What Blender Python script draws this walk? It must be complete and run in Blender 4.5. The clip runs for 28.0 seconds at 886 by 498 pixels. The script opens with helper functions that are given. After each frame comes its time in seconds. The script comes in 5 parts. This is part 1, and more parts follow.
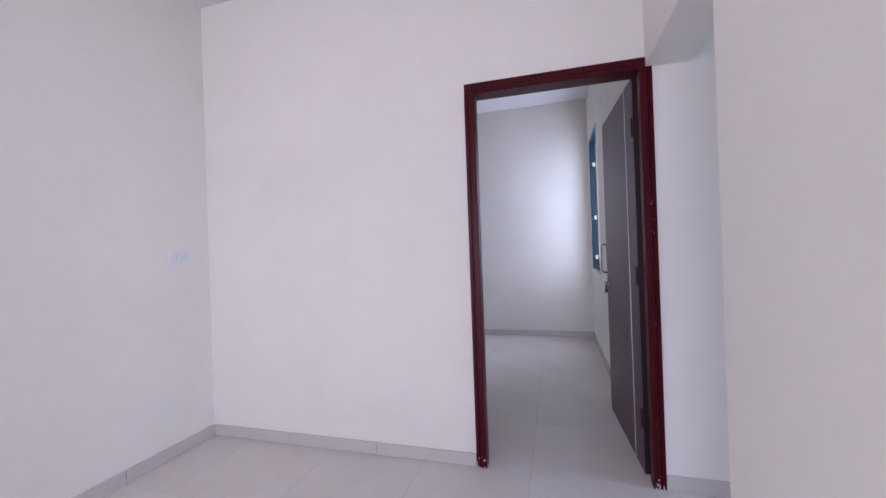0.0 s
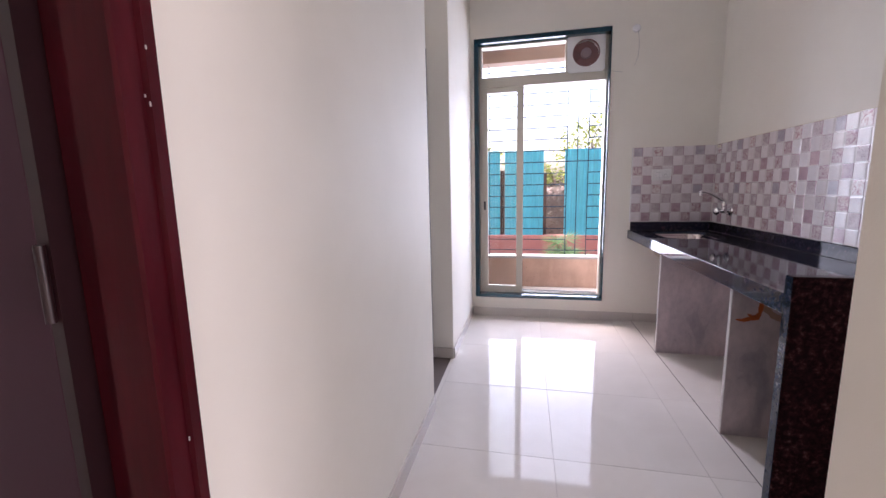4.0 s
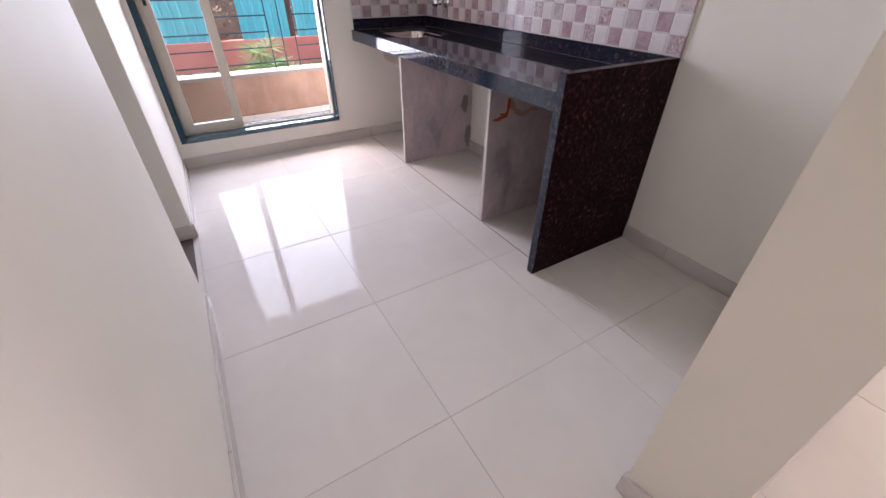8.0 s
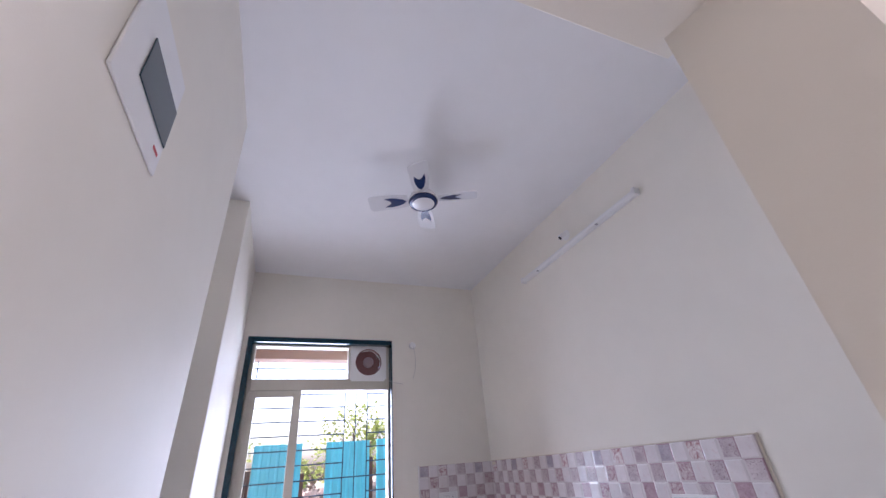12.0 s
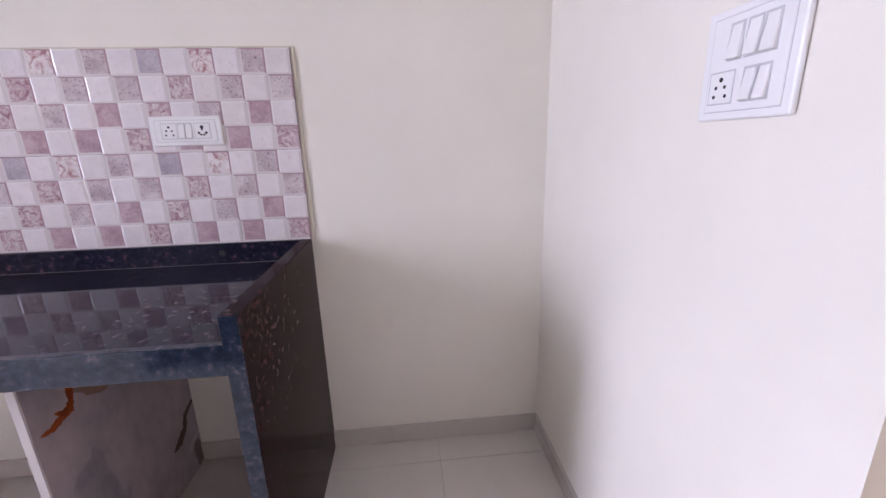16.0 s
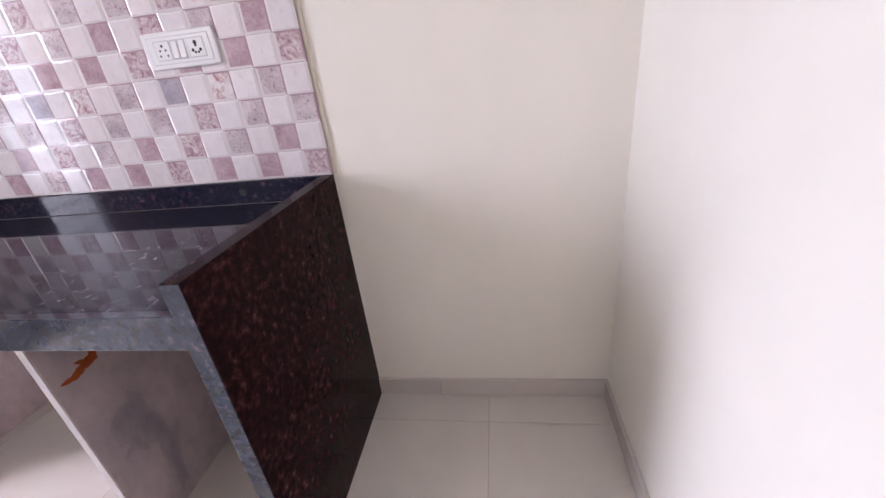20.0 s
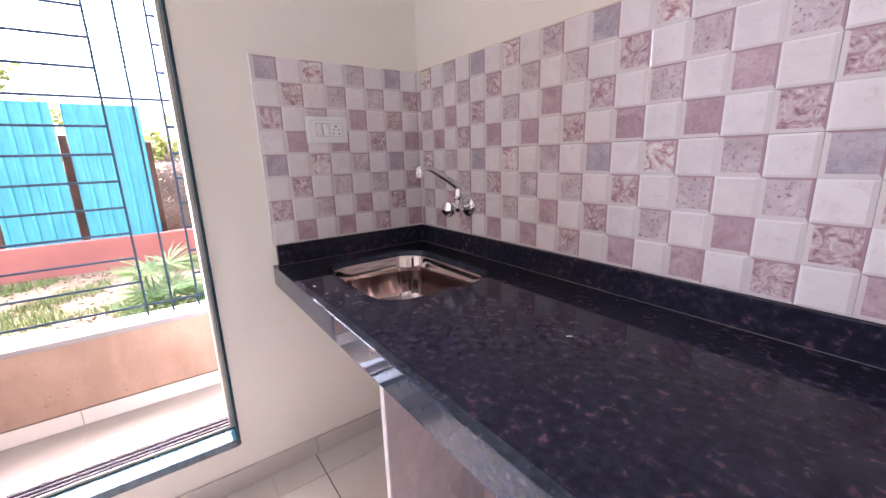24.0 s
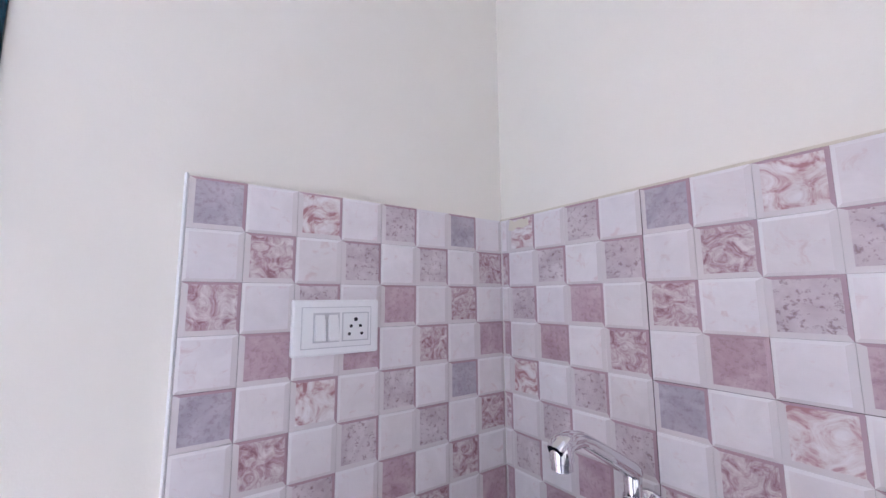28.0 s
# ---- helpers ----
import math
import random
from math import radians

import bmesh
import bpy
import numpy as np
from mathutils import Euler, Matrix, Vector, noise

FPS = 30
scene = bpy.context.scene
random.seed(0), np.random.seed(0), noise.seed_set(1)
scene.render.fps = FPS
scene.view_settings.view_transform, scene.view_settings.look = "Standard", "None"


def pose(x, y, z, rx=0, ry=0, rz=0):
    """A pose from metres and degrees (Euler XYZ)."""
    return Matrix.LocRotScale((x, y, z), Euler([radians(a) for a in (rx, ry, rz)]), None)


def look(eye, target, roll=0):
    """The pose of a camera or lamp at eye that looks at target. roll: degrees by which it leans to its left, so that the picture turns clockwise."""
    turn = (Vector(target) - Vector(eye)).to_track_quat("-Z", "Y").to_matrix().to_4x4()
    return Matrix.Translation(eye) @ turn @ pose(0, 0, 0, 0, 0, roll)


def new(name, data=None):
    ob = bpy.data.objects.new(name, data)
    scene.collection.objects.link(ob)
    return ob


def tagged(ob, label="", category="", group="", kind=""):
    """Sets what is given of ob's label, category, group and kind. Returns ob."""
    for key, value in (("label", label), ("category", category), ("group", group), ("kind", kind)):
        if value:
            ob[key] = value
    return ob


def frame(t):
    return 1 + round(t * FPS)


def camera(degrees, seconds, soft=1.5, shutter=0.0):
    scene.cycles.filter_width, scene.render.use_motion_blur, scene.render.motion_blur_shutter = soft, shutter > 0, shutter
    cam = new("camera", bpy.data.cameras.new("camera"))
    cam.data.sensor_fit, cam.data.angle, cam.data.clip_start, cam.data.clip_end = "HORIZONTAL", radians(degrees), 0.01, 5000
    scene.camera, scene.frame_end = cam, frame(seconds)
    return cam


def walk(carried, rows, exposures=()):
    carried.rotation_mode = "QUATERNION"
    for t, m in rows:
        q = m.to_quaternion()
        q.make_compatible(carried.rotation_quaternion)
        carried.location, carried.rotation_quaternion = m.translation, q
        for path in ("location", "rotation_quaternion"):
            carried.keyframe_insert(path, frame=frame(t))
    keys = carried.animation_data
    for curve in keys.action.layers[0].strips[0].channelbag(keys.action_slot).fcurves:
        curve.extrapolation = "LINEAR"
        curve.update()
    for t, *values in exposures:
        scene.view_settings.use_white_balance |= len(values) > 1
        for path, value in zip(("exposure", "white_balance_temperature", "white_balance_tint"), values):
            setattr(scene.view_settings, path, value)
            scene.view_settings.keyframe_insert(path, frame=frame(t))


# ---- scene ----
cam = camera(97.0, 28.0)
PATH = [
    (0, (-3.617, -0.226, 1.236), (-4.173, 1.696, 1.239), -2.0),
    (0.5, (-3.772, -0.052, 1.205), (-3.933, 1.94, 1.136), -1.9),
    (1, (-3.847, 0.168, 1.183), (-3.694, 2.156, 1.02), -1.7),
    (1.5, (-3.876, 0.446, 1.205), (-3.427, 2.382, 0.978), -1.8),
    (2, (-3.93, 0.723, 1.189), (-3.116, 2.532, 0.937), -2.0),
    (2.4, (-3.914, 0.895, 1.187), (-2.87, 2.58, 0.914), -2.3),
    (2.5, (-3.895, 0.949, 1.181), (-2.794, 2.596, 0.903), -2.4),
    (3, (-3.764, 1.173, 1.203), (-2.373, 2.579, 0.903), -2.3),
    (3.6, (-3.641, 1.409, 1.171), (-1.842, 2.229, 0.864), -0.8),
    (4, (-3.578, 1.477, 1.167), (-1.643, 1.891, 0.872), -1.2),
    (4.4, (-3.525, 1.572, 1.198), (-1.55, 1.572, 0.885), -1.4),
    (6.5, (-3.144, 1.728, 1.2), (-1.595, 0.688, 0.479), -0.5),
    (7, (-3.148, 1.73, 1.177), (-1.68, 0.797, 0.189), -0.2),
    (7.5, (-3.161, 1.745, 1.153), (-1.761, 0.9, 0.002), 0.2),
    (8, (-3.165, 1.739, 1.153), (-1.766, 0.896, -0.001), 0.4),
    (8.5, (-3.159, 1.717, 1.192), (-1.69, 0.777, 0.214), 0.8),
    (9, (-3.161, 1.702, 1.264), (-1.602, 0.634, 0.609), 1.1),
    (9.5, (-3.178, 1.69, 1.332), (-1.551, 0.55, 1.096), 0.8),
    (10, (-3.198, 1.712, 1.371), (-1.572, 0.57, 1.6), 0.2),
    (10.5, (-3.218, 1.717, 1.407), (-1.633, 0.681, 2.053), -0.9),
    (11, (-3.248, 1.716, 1.447), (-1.675, 0.864, 2.342), -3.0),
    (11.5, (-3.265, 1.684, 1.457), (-1.658, 1.013, 2.441), -5.0),
    (13.5, (-2.991, 1.566, 1.362), (-1.443, 0.456, 1.975), -3.6),
    (14, (-2.876, 1.509, 1.291), (-1.486, 0.099, 1.572), -3.2),
    (14.5, (-2.73, 1.416, 1.239), (-1.652, -0.268, 1.18), -3.0),
    (15, (-2.663, 1.337, 1.213), (-2.047, -0.532, 0.855), -2.5),
    (15.5, (-2.556, 1.359, 1.185), (-2.47, -0.587, 0.73), -1.3),
    (15.8, (-2.511, 1.375, 1.187), (-2.618, -0.558, 0.686), -1.7),
    (16, (-2.493, 1.378, 1.181), (-2.665, -0.546, 0.662), -1.6),
    (16.5, (-2.5, 1.335, 1.158), (-2.642, -0.525, 0.438), -2.7),
    (17, (-2.586, 1.203, 1.138), (-2.596, -0.586, 0.244), -3.7),
    (17.5, (-2.621, 1.075, 1.152), (-2.642, -0.674, 0.183), -3.7),
    (18, (-2.682, 1.042, 1.135), (-2.689, -0.7, 0.152), -5.8),
    (18.5, (-2.663, 1.011, 1.159), (-2.701, -0.716, 0.151), -6.4),
    (19, (-2.671, 1.017, 1.164), (-2.674, -0.725, 0.18), -7.2),
    (19.5, (-2.66, 1.043, 1.154), (-2.574, -0.727, 0.227), -7.3),
    (20, (-2.644, 1.105, 1.131), (-2.343, -0.682, 0.285), -6.5),
    (20.5, (-2.536, 1.26, 1.135), (-1.867, -0.483, 0.418), -4.5),
    (21, (-2.398, 1.393, 1.182), (-1.383, -0.245, 0.645), -2.4),
    (21.5, (-2.322, 1.394, 1.18), (-1.125, -0.142, 0.724), -0.8),
    (23.5, (-1.624, 1.061, 1.138), (-0.196, -0.253, 0.655), -1.2),
    (24, (-1.42, 0.916, 1.157), (0.163, -0.215, 0.694), -1.8),
    (24.5, (-1.224, 0.873, 1.161), (0.42, -0.198, 0.774), -0.8),
    (25, (-0.99, 0.852, 1.195), (0.623, -0.291, 0.89), -0.3),
    (25.5, (-0.851, 0.803, 1.206), (0.753, -0.367, 0.964), -0.6),
    (26, (-0.728, 0.684, 1.201), (0.889, -0.472, 0.978), -1.3),
    (26.5, (-0.681, 0.652, 1.209), (0.936, -0.509, 1.014), -1.2),
    (27, (-0.656, 0.65, 1.208), (0.956, -0.526, 1.072), -1.0),
    (27.5, (-0.646, 0.646, 1.238), (0.952, -0.556, 1.271), -0.7),
    (28, (-0.662, 0.639, 1.303), (0.956, -0.51, 1.554), -0.3),
]
# ---- camera, exposure ----
EXPOSURES = [
    (0.0, 2.87, 5260, 27), (1.0, 3.10, 5350, 28), (2.0, 3.34, 5470, 28), (3.0, 3.39, 6180, 29), (4.0, 3.33, 6260, 28), (7.0, 3.40, 6540, 29), (8.0, 3.48, 6400, 26), (9.2, 3.45, 6700, 27), (10.0, 3.41, 6320, 26), (11.0, 3.34, 6000, 28),
    (14.0, 3.49, 5560, 27), (15.0, 3.76, 5780, 32), (16.0, 3.86, 6120, 31), (18.0, 4.10, 6260, 29), (20.0, 4.14, 6350, 28), (21.5, 4.20, 6400, 27), (24.0, 4.17, 6370, 29), (25.0, 4.20, 5800, 28), (26.0, 4.36, 5600, 24), (28.0, 4.54, 5540, 23)]
walk(cam, [(t, look(eye, target, roll)) for t, eye, target, roll in PATH], EXPOSURES)

# ---- daylight ----
world = bpy.data.worlds.new("world")
scene.world = world
world.use_nodes = True
wn, wl = world.node_tree.nodes, world.node_tree.links
sky = wn.new("ShaderNodeTexSky")
sky.sky_type = "NISHITA"
sky.sun_disc = False
sky.sun_elevation, sky.sun_rotation = radians(62), radians(38)
sky.air_density, sky.dust_density, sky.ozone_density = 1.0, 7.0, 2.0
wl.new(sky.outputs["Color"], wn["Background"].inputs["Color"])
wn["Background"].inputs["Strength"].default_value = 0.105

sun_data = bpy.data.lights.new("sun", "SUN")
sun_data.energy, sun_data.angle, sun_data.color = 0.5, radians(40), (1.0, 0.95, 0.88)
sun = new("sun", sun_data)
SUN_AZ, SUN_EL = radians(38), radians(62)
sun.matrix_world = look((0, 0, 30), (-20 * math.sin(SUN_AZ) * math.cos(SUN_EL), -20 * math.cos(SUN_AZ) * math.cos(SUN_EL), 30 - 20 * math.sin(SUN_EL)))


def opening_lamp(name, place, target, w, h, power, color):
    data = bpy.data.lights.new(name, "AREA")
    data.shape, data.size, data.size_y, data.energy, data.color = "RECTANGLE", w, h, power, color
    ob = new(name, data)
    ob.matrix_world = look(place, target)
    return ob


# added fill lamp, out of view, that lifts the light indoors
opening_lamp("living_fill", (-4.6, -3.34, 1.25), (-4.6, 0, 1.2), 1.7, 2.2, 8.5, (1.0, 0.96, 0.94))
opening_lamp("balcony_daylight", (1.05, 0.74, 1.46), (-1.0, 0.74, 1.46), 2.46, 2.04, 11.8, (0.855, 0.945, 1.05)).data.spread = radians(146)
opening_lamp("bedroom_daylight", (-2.98, 4.68, 1.72), (-6, 4.68, 1.5), 0.80, 1.55, 3.1, (0.92, 0.95, 1.0))


# ---- materials ----
def mat(name, color, rough=0.5, metal=0.0, spec=0.5):
    m = bpy.data.materials.new(name)
    m.use_nodes = True
    b = m.node_tree.nodes["Principled BSDF"]
    b.inputs["Base Color"].default_value = (*color, 1)
    b.inputs["Roughness"].default_value = rough
    b.inputs["Metallic"].default_value = metal
    b.inputs["Specular IOR Level"].default_value = spec
    return m


def node(m, kind, **inputs):
    n = m.node_tree.nodes.new(kind)
    for key, value in inputs.items():
        n.inputs[key.replace("_", " ")].default_value = value
    return n


def coords(m, scale=(1, 1, 1)):
    """Object coordinates, stretched."""
    tc = m.node_tree.nodes.new("ShaderNodeTexCoord")
    mp = m.node_tree.nodes.new("ShaderNodeMapping")
    mp.inputs["Scale"].default_value = scale
    m.node_tree.links.new(tc.outputs["Object"], mp.inputs["Vector"])
    return mp.outputs["Vector"]


def noise_tex(m, vec, scale, detail=4.0, rough=0.6, distort=0.0):
    n = node(m, "ShaderNodeTexNoise", Scale=scale, Detail=detail, Roughness=rough, Distortion=distort)
    m.node_tree.links.new(vec, n.inputs["Vector"])
    return n.outputs["Fac"]


def ramp(m, fac, stops):
    r = m.node_tree.nodes.new("ShaderNodeValToRGB")
    els = r.color_ramp.elements
    while len(els) < len(stops):
        els.new(0.5)
    for e, (pos, col) in zip(els, stops):
        e.position, e.color = pos, (*col, 1) if len(col) == 3 else col
    m.node_tree.links.new(fac, r.inputs["Fac"])
    return r.outputs["Color"]


def mix(m, fac, a, b, mode="MIX"):
    n = m.node_tree.nodes.new("ShaderNodeMix")
    n.data_type, n.blend_type = "RGBA", mode
    for sock, v in ((n.inputs["Factor"], fac), (n.inputs["A"], a), (n.inputs["B"], b)):
        if isinstance(v, (int, float)):
            sock.default_value = v
        elif isinstance(v, tuple):
            sock.default_value = (*v, 1)
        else:
            m.node_tree.links.new(v, sock)
    return n.outputs["Result"]


def bump(m, height, strength, distance):
    b = m.node_tree.nodes["Principled BSDF"]
    n = node(m, "ShaderNodeBump", Strength=strength, Distance=distance)
    m.node_tree.links.new(height, n.inputs["Height"])
    m.node_tree.links.new(n.outputs["Normal"], b.inputs["Normal"])


def into(m, out, name):
    m.node_tree.links.new(out, m.node_tree.nodes["Principled BSDF"].inputs[name])


def paint(name, color, rough=0.6, vary=0.03, relief=0.12, spec=0.12):
    """Rolled wall paint: faint blotches, faint roller grain."""
    m = mat(name, color, rough, 0, spec)
    v = coords(m)
    low = noise_tex(m, v, 1.3, 3, 0.55)
    dark = tuple(c * (1 - 1.1 * vary) for c in color)
    light = tuple(min(1, c * (1 + vary)) for c in color)
    c1 = ramp(m, low, [(0.3, dark), (0.7, light)])
    fine = noise_tex(m, v, 9, 5, 0.6)
    c2 = ramp(m, fine, [(0.25, (0.985, 0.983, 0.98)), (0.6, (1, 1, 1))])
    into(m, mix(m, 1.0, c1, c2, "MULTIPLY"), "Base Color")
    grain = noise_tex(m, v, 240, 3, 0.6)
    wave = noise_tex(m, v, 6, 2, 0.5)
    add = m.node_tree.nodes.new("ShaderNodeMath")
    add.operation = "MULTIPLY_ADD"
    m.node_tree.links.new(wave, add.inputs[0])
    add.inputs[1].default_value = 0.8
    m.node_tree.links.new(grain, add.inputs[2])
    bump(m, add.outputs[0], relief, 0.002)
    return m


def granite(name, ground, flecks, rough=0.045, amount=0.0, gloss=0.15):
    """Polished black granite: cloudy ground, scattered crystals, fine glint."""
    m = mat(name, ground, rough, 0, gloss)
    v = coords(m)
    cloud = noise_tex(m, v, 55, 5, 0.62, 0.0)
    c1 = ramp(m, cloud, [(0.40, ground), (0.55, tuple(g * 1.7 for g in ground)), (0.70, flecks[1])])
    crystal = noise_tex(m, v, 55, 3, 0.6, 0.0)
    patch = noise_tex(m, v, 5, 2, 0.5)
    few = ramp(m, patch, [(0.35, (0.35, 0.35, 0.35)), (0.65, (1, 1, 1))])
    c2 = ramp(m, crystal, [(0.595 - amount, (0, 0, 0)), (0.70 - amount, flecks[0])])
    c3 = mix(m, 1.0, c2, few, "MULTIPLY")
    large = ramp(m, noise_tex(m, v, 30, 5, 0.62, 0.3), [(0.63 - amount, (0, 0, 0)), (0.75 - amount, flecks[0])])
    c4 = mix(m, 1.0, c3, large, "ADD")
    into(m, mix(m, 1.0, c1, c4, "ADD"), "Base Color")
    r = noise_tex(m, v, 14, 3)
    into(m, ramp(m, r, [(0.3, (rough * 0.7,) * 3), (0.8, (rough * 2.0,) * 3)]), "Roughness")
    return m


def metal(name, color, rough, scratch=0.0):
    m = mat(name, color, rough, 1.0)
    v = coords(m)
    n = noise_tex(m, v, 18, 4)
    into(m, ramp(m, n, [(0.3, (max(0.02, rough - scratch),) * 3), (0.75, (rough + scratch,) * 3)]), "Roughness")
    return m


M_WALL = paint("wall_paint", (0.85, 0.808, 0.725))
M_CEIL = paint("ceiling_paint", (0.84, 0.83, 0.83), 0.7, 0.02, 0.08)
M_SKIRT = paint("skirting_tile", (0.61, 0.56, 0.515), 0.22, 0.05, 0.02, 0.5)


def make_weathered(name, color):
    """Outdoor wall paint: pale washed clouds, small dark pits, rough render."""
    m = mat(name, color, 0.75, 0, 0.1)
    v = coords(m)
    cloud = ramp(m, noise_tex(m, v, 4, 6, 0.65), [(0.3, tuple(c * 0.80 for c in color)), (0.7, tuple(c * 1.12 for c in color))])
    pits = ramp(m, noise_tex(m, v, 46, 3, 0.6, 0.4), [(0.25, (0.62, 0.55, 0.52)), (0.34, (1, 1, 1))])
    grime = ramp(m, noise_tex(m, coords(m, (1, 1, 0.25)), 7, 4, 0.6), [(0.3, (0.84, 0.82, 0.80)), (0.55, (1, 1, 1))])
    into(m, mix(m, 1.0, mix(m, 1.0, cloud, pits, "MULTIPLY"), grime, "MULTIPLY"), "Base Color")
    bump(m, noise_tex(m, v, 60, 4, 0.65), 0.35, 0.004)
    return m


M_ORANGE = make_weathered("orange_paint", (0.355, 0.235, 0.178))
M_PINK = paint("plinth_paint", (0.42, 0.19, 0.165), 0.75, 0.10, 0.3)
M_COPING = paint("white_coping", (0.26, 0.249, 0.241), 0.7, 0.08, 0.4)
M_GRANITE = granite("blue_black_granite", (0.0128, 0.0125, 0.0228), ((0.108, 0.044, 0.049), (0.023, 0.027, 0.041)))


def make_red_granite(name):
    """Maroon-black granite with clumps of brownish red crystals."""
    m = mat(name, (0.006, 0.004, 0.005), 0.12, 0, 0.035)
    v = coords(m)
    clump = ramp(m, noise_tex(m, v, 11, 3, 0.6), [(0.40, (0.15, 0.15, 0.15)), (0.58, (1, 1, 1))])
    grain = noise_tex(m, v, 52, 4, 0.62, 0.2)
    c1 = ramp(m, grain, [(0.42, (0.012, 0.0045, 0.0055)), (0.54, (0.026, 0.009, 0.010)), (0.62, (0.046, 0.019, 0.020)), (0.72, (0.095, 0.056, 0.055))])
    base = ramp(m, grain, [(0.4, (0.009, 0.0044, 0.0052)), (0.65, (0.026, 0.009, 0.010))])
    into(m, mix(m, clump, base, c1), "Base Color")
    return m


M_GRANITE_RED = make_red_granite("maroon_black_granite")
M_TEAL = granite("dark_green_granite", (0.004, 0.026, 0.040), ((0.010, 0.05, 0.07), (0.006, 0.02, 0.028)), 0.05, 0.0, 0.3)
# cut granite edges; the paler bluish base also carries reflected window light
M_GRANITE_EDGE = granite("granite_edge_sheen", (0.014, 0.020, 0.034), ((0.06, 0.040, 0.045), (0.030, 0.038, 0.056)), 0.05, 0.0, 0.5)
M_SILL = granite("polished_green_sill", (0.008, 0.045, 0.065), ((0.010, 0.03, 0.04), (0.012, 0.06, 0.08)), 0.12, 0.0, 0.95)
M_STEEL = metal("brushed_steel", (0.55, 0.475, 0.45), 0.07, 0.025)
M_CHROME = metal("chrome", (0.78, 0.78, 0.80), 0.06, 0.03)
M_ALU = paint("beige_aluminium", (0.60, 0.55, 0.46), 0.35, 0.02, 0.02, 0.5)
M_IRON = mat("black_iron_paint", (0.020, 0.036, 0.055), 0.8, 0, 0.03)
M_PLASTIC = mat("white_plastic", (0.82, 0.81, 0.80), 0.28)
M_PLASTIC_GREY = mat("grey_plastic", (0.40, 0.40, 0.41), 0.4)
M_GROOVE_SHADE = mat("groove_shade", (0.02, 0.012, 0.022), 0.9, 0, 0.02)
M_HUB = mat("mauve_hub_plastic", (0.30, 0.21, 0.22), 0.4)
M_WIRE = mat("pale_grey_wire", (0.50, 0.48, 0.47), 0.5)
M_GAP_SHADE = mat("gap_shade_grey", (0.56, 0.55, 0.56), 0.5)
M_BLACK = mat("black_holes", (0.012, 0.012, 0.014), 0.6)
M_RED_PRINT = mat("red_print", (0.5, 0.04, 0.05), 0.5)
M_SMOKED = mat("smoked_acrylic", (0.03, 0.055, 0.07), 0.12)
M_GROUT = paint("floor_grout", (0.52, 0.46, 0.42), 0.8, 0.1, 0.2)
M_SEAM = mat("dusty_tile_seam", (0.13, 0.095, 0.105), 0.8, 0, 0.1)
M_DADO_GROUT = paint("dado_grout", (0.52, 0.42, 0.43), 0.35, 0.05, 0.05, 0.5)
M_NAVY = mat("navy_plastic", (0.012, 0.03, 0.11), 0.25)
M_FANWHITE = mat("fan_white", (0.74, 0.73, 0.74), 0.25)
M_FANBROWN = mat("fan_maroon_blade", (0.20, 0.085, 0.085), 0.22)


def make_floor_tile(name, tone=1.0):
    """Polished vitrified tile: cream, faint clouds, slight tone shift from tile to tile; tone darkens it all."""
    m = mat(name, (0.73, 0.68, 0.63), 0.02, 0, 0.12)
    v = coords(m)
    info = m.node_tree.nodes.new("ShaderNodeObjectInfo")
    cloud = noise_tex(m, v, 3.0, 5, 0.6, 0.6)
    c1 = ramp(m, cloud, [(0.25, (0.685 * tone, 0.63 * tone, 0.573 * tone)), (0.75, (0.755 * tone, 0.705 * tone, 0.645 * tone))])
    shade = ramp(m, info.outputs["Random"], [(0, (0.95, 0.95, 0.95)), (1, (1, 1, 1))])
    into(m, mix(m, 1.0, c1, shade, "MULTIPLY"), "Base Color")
    r = noise_tex(m, v, 5, 4, 0.7)
    into(m, ramp(m, r, [(0.35, (0.002,) * 3), (0.8, (0.007,) * 3)]), "Roughness")
    wave = noise_tex(m, v, 2.2, 2, 0.5)
    bump(m, wave, 0.0007, 0.02)
    return m


M_FLOOR = make_floor_tile("vitrified_floor_tile")
# same cream tile, darkened in colour to hold back the strong outdoor light
M_FLOOR_DIMMED = make_floor_tile("dimmed_floor_tile", 0.42)


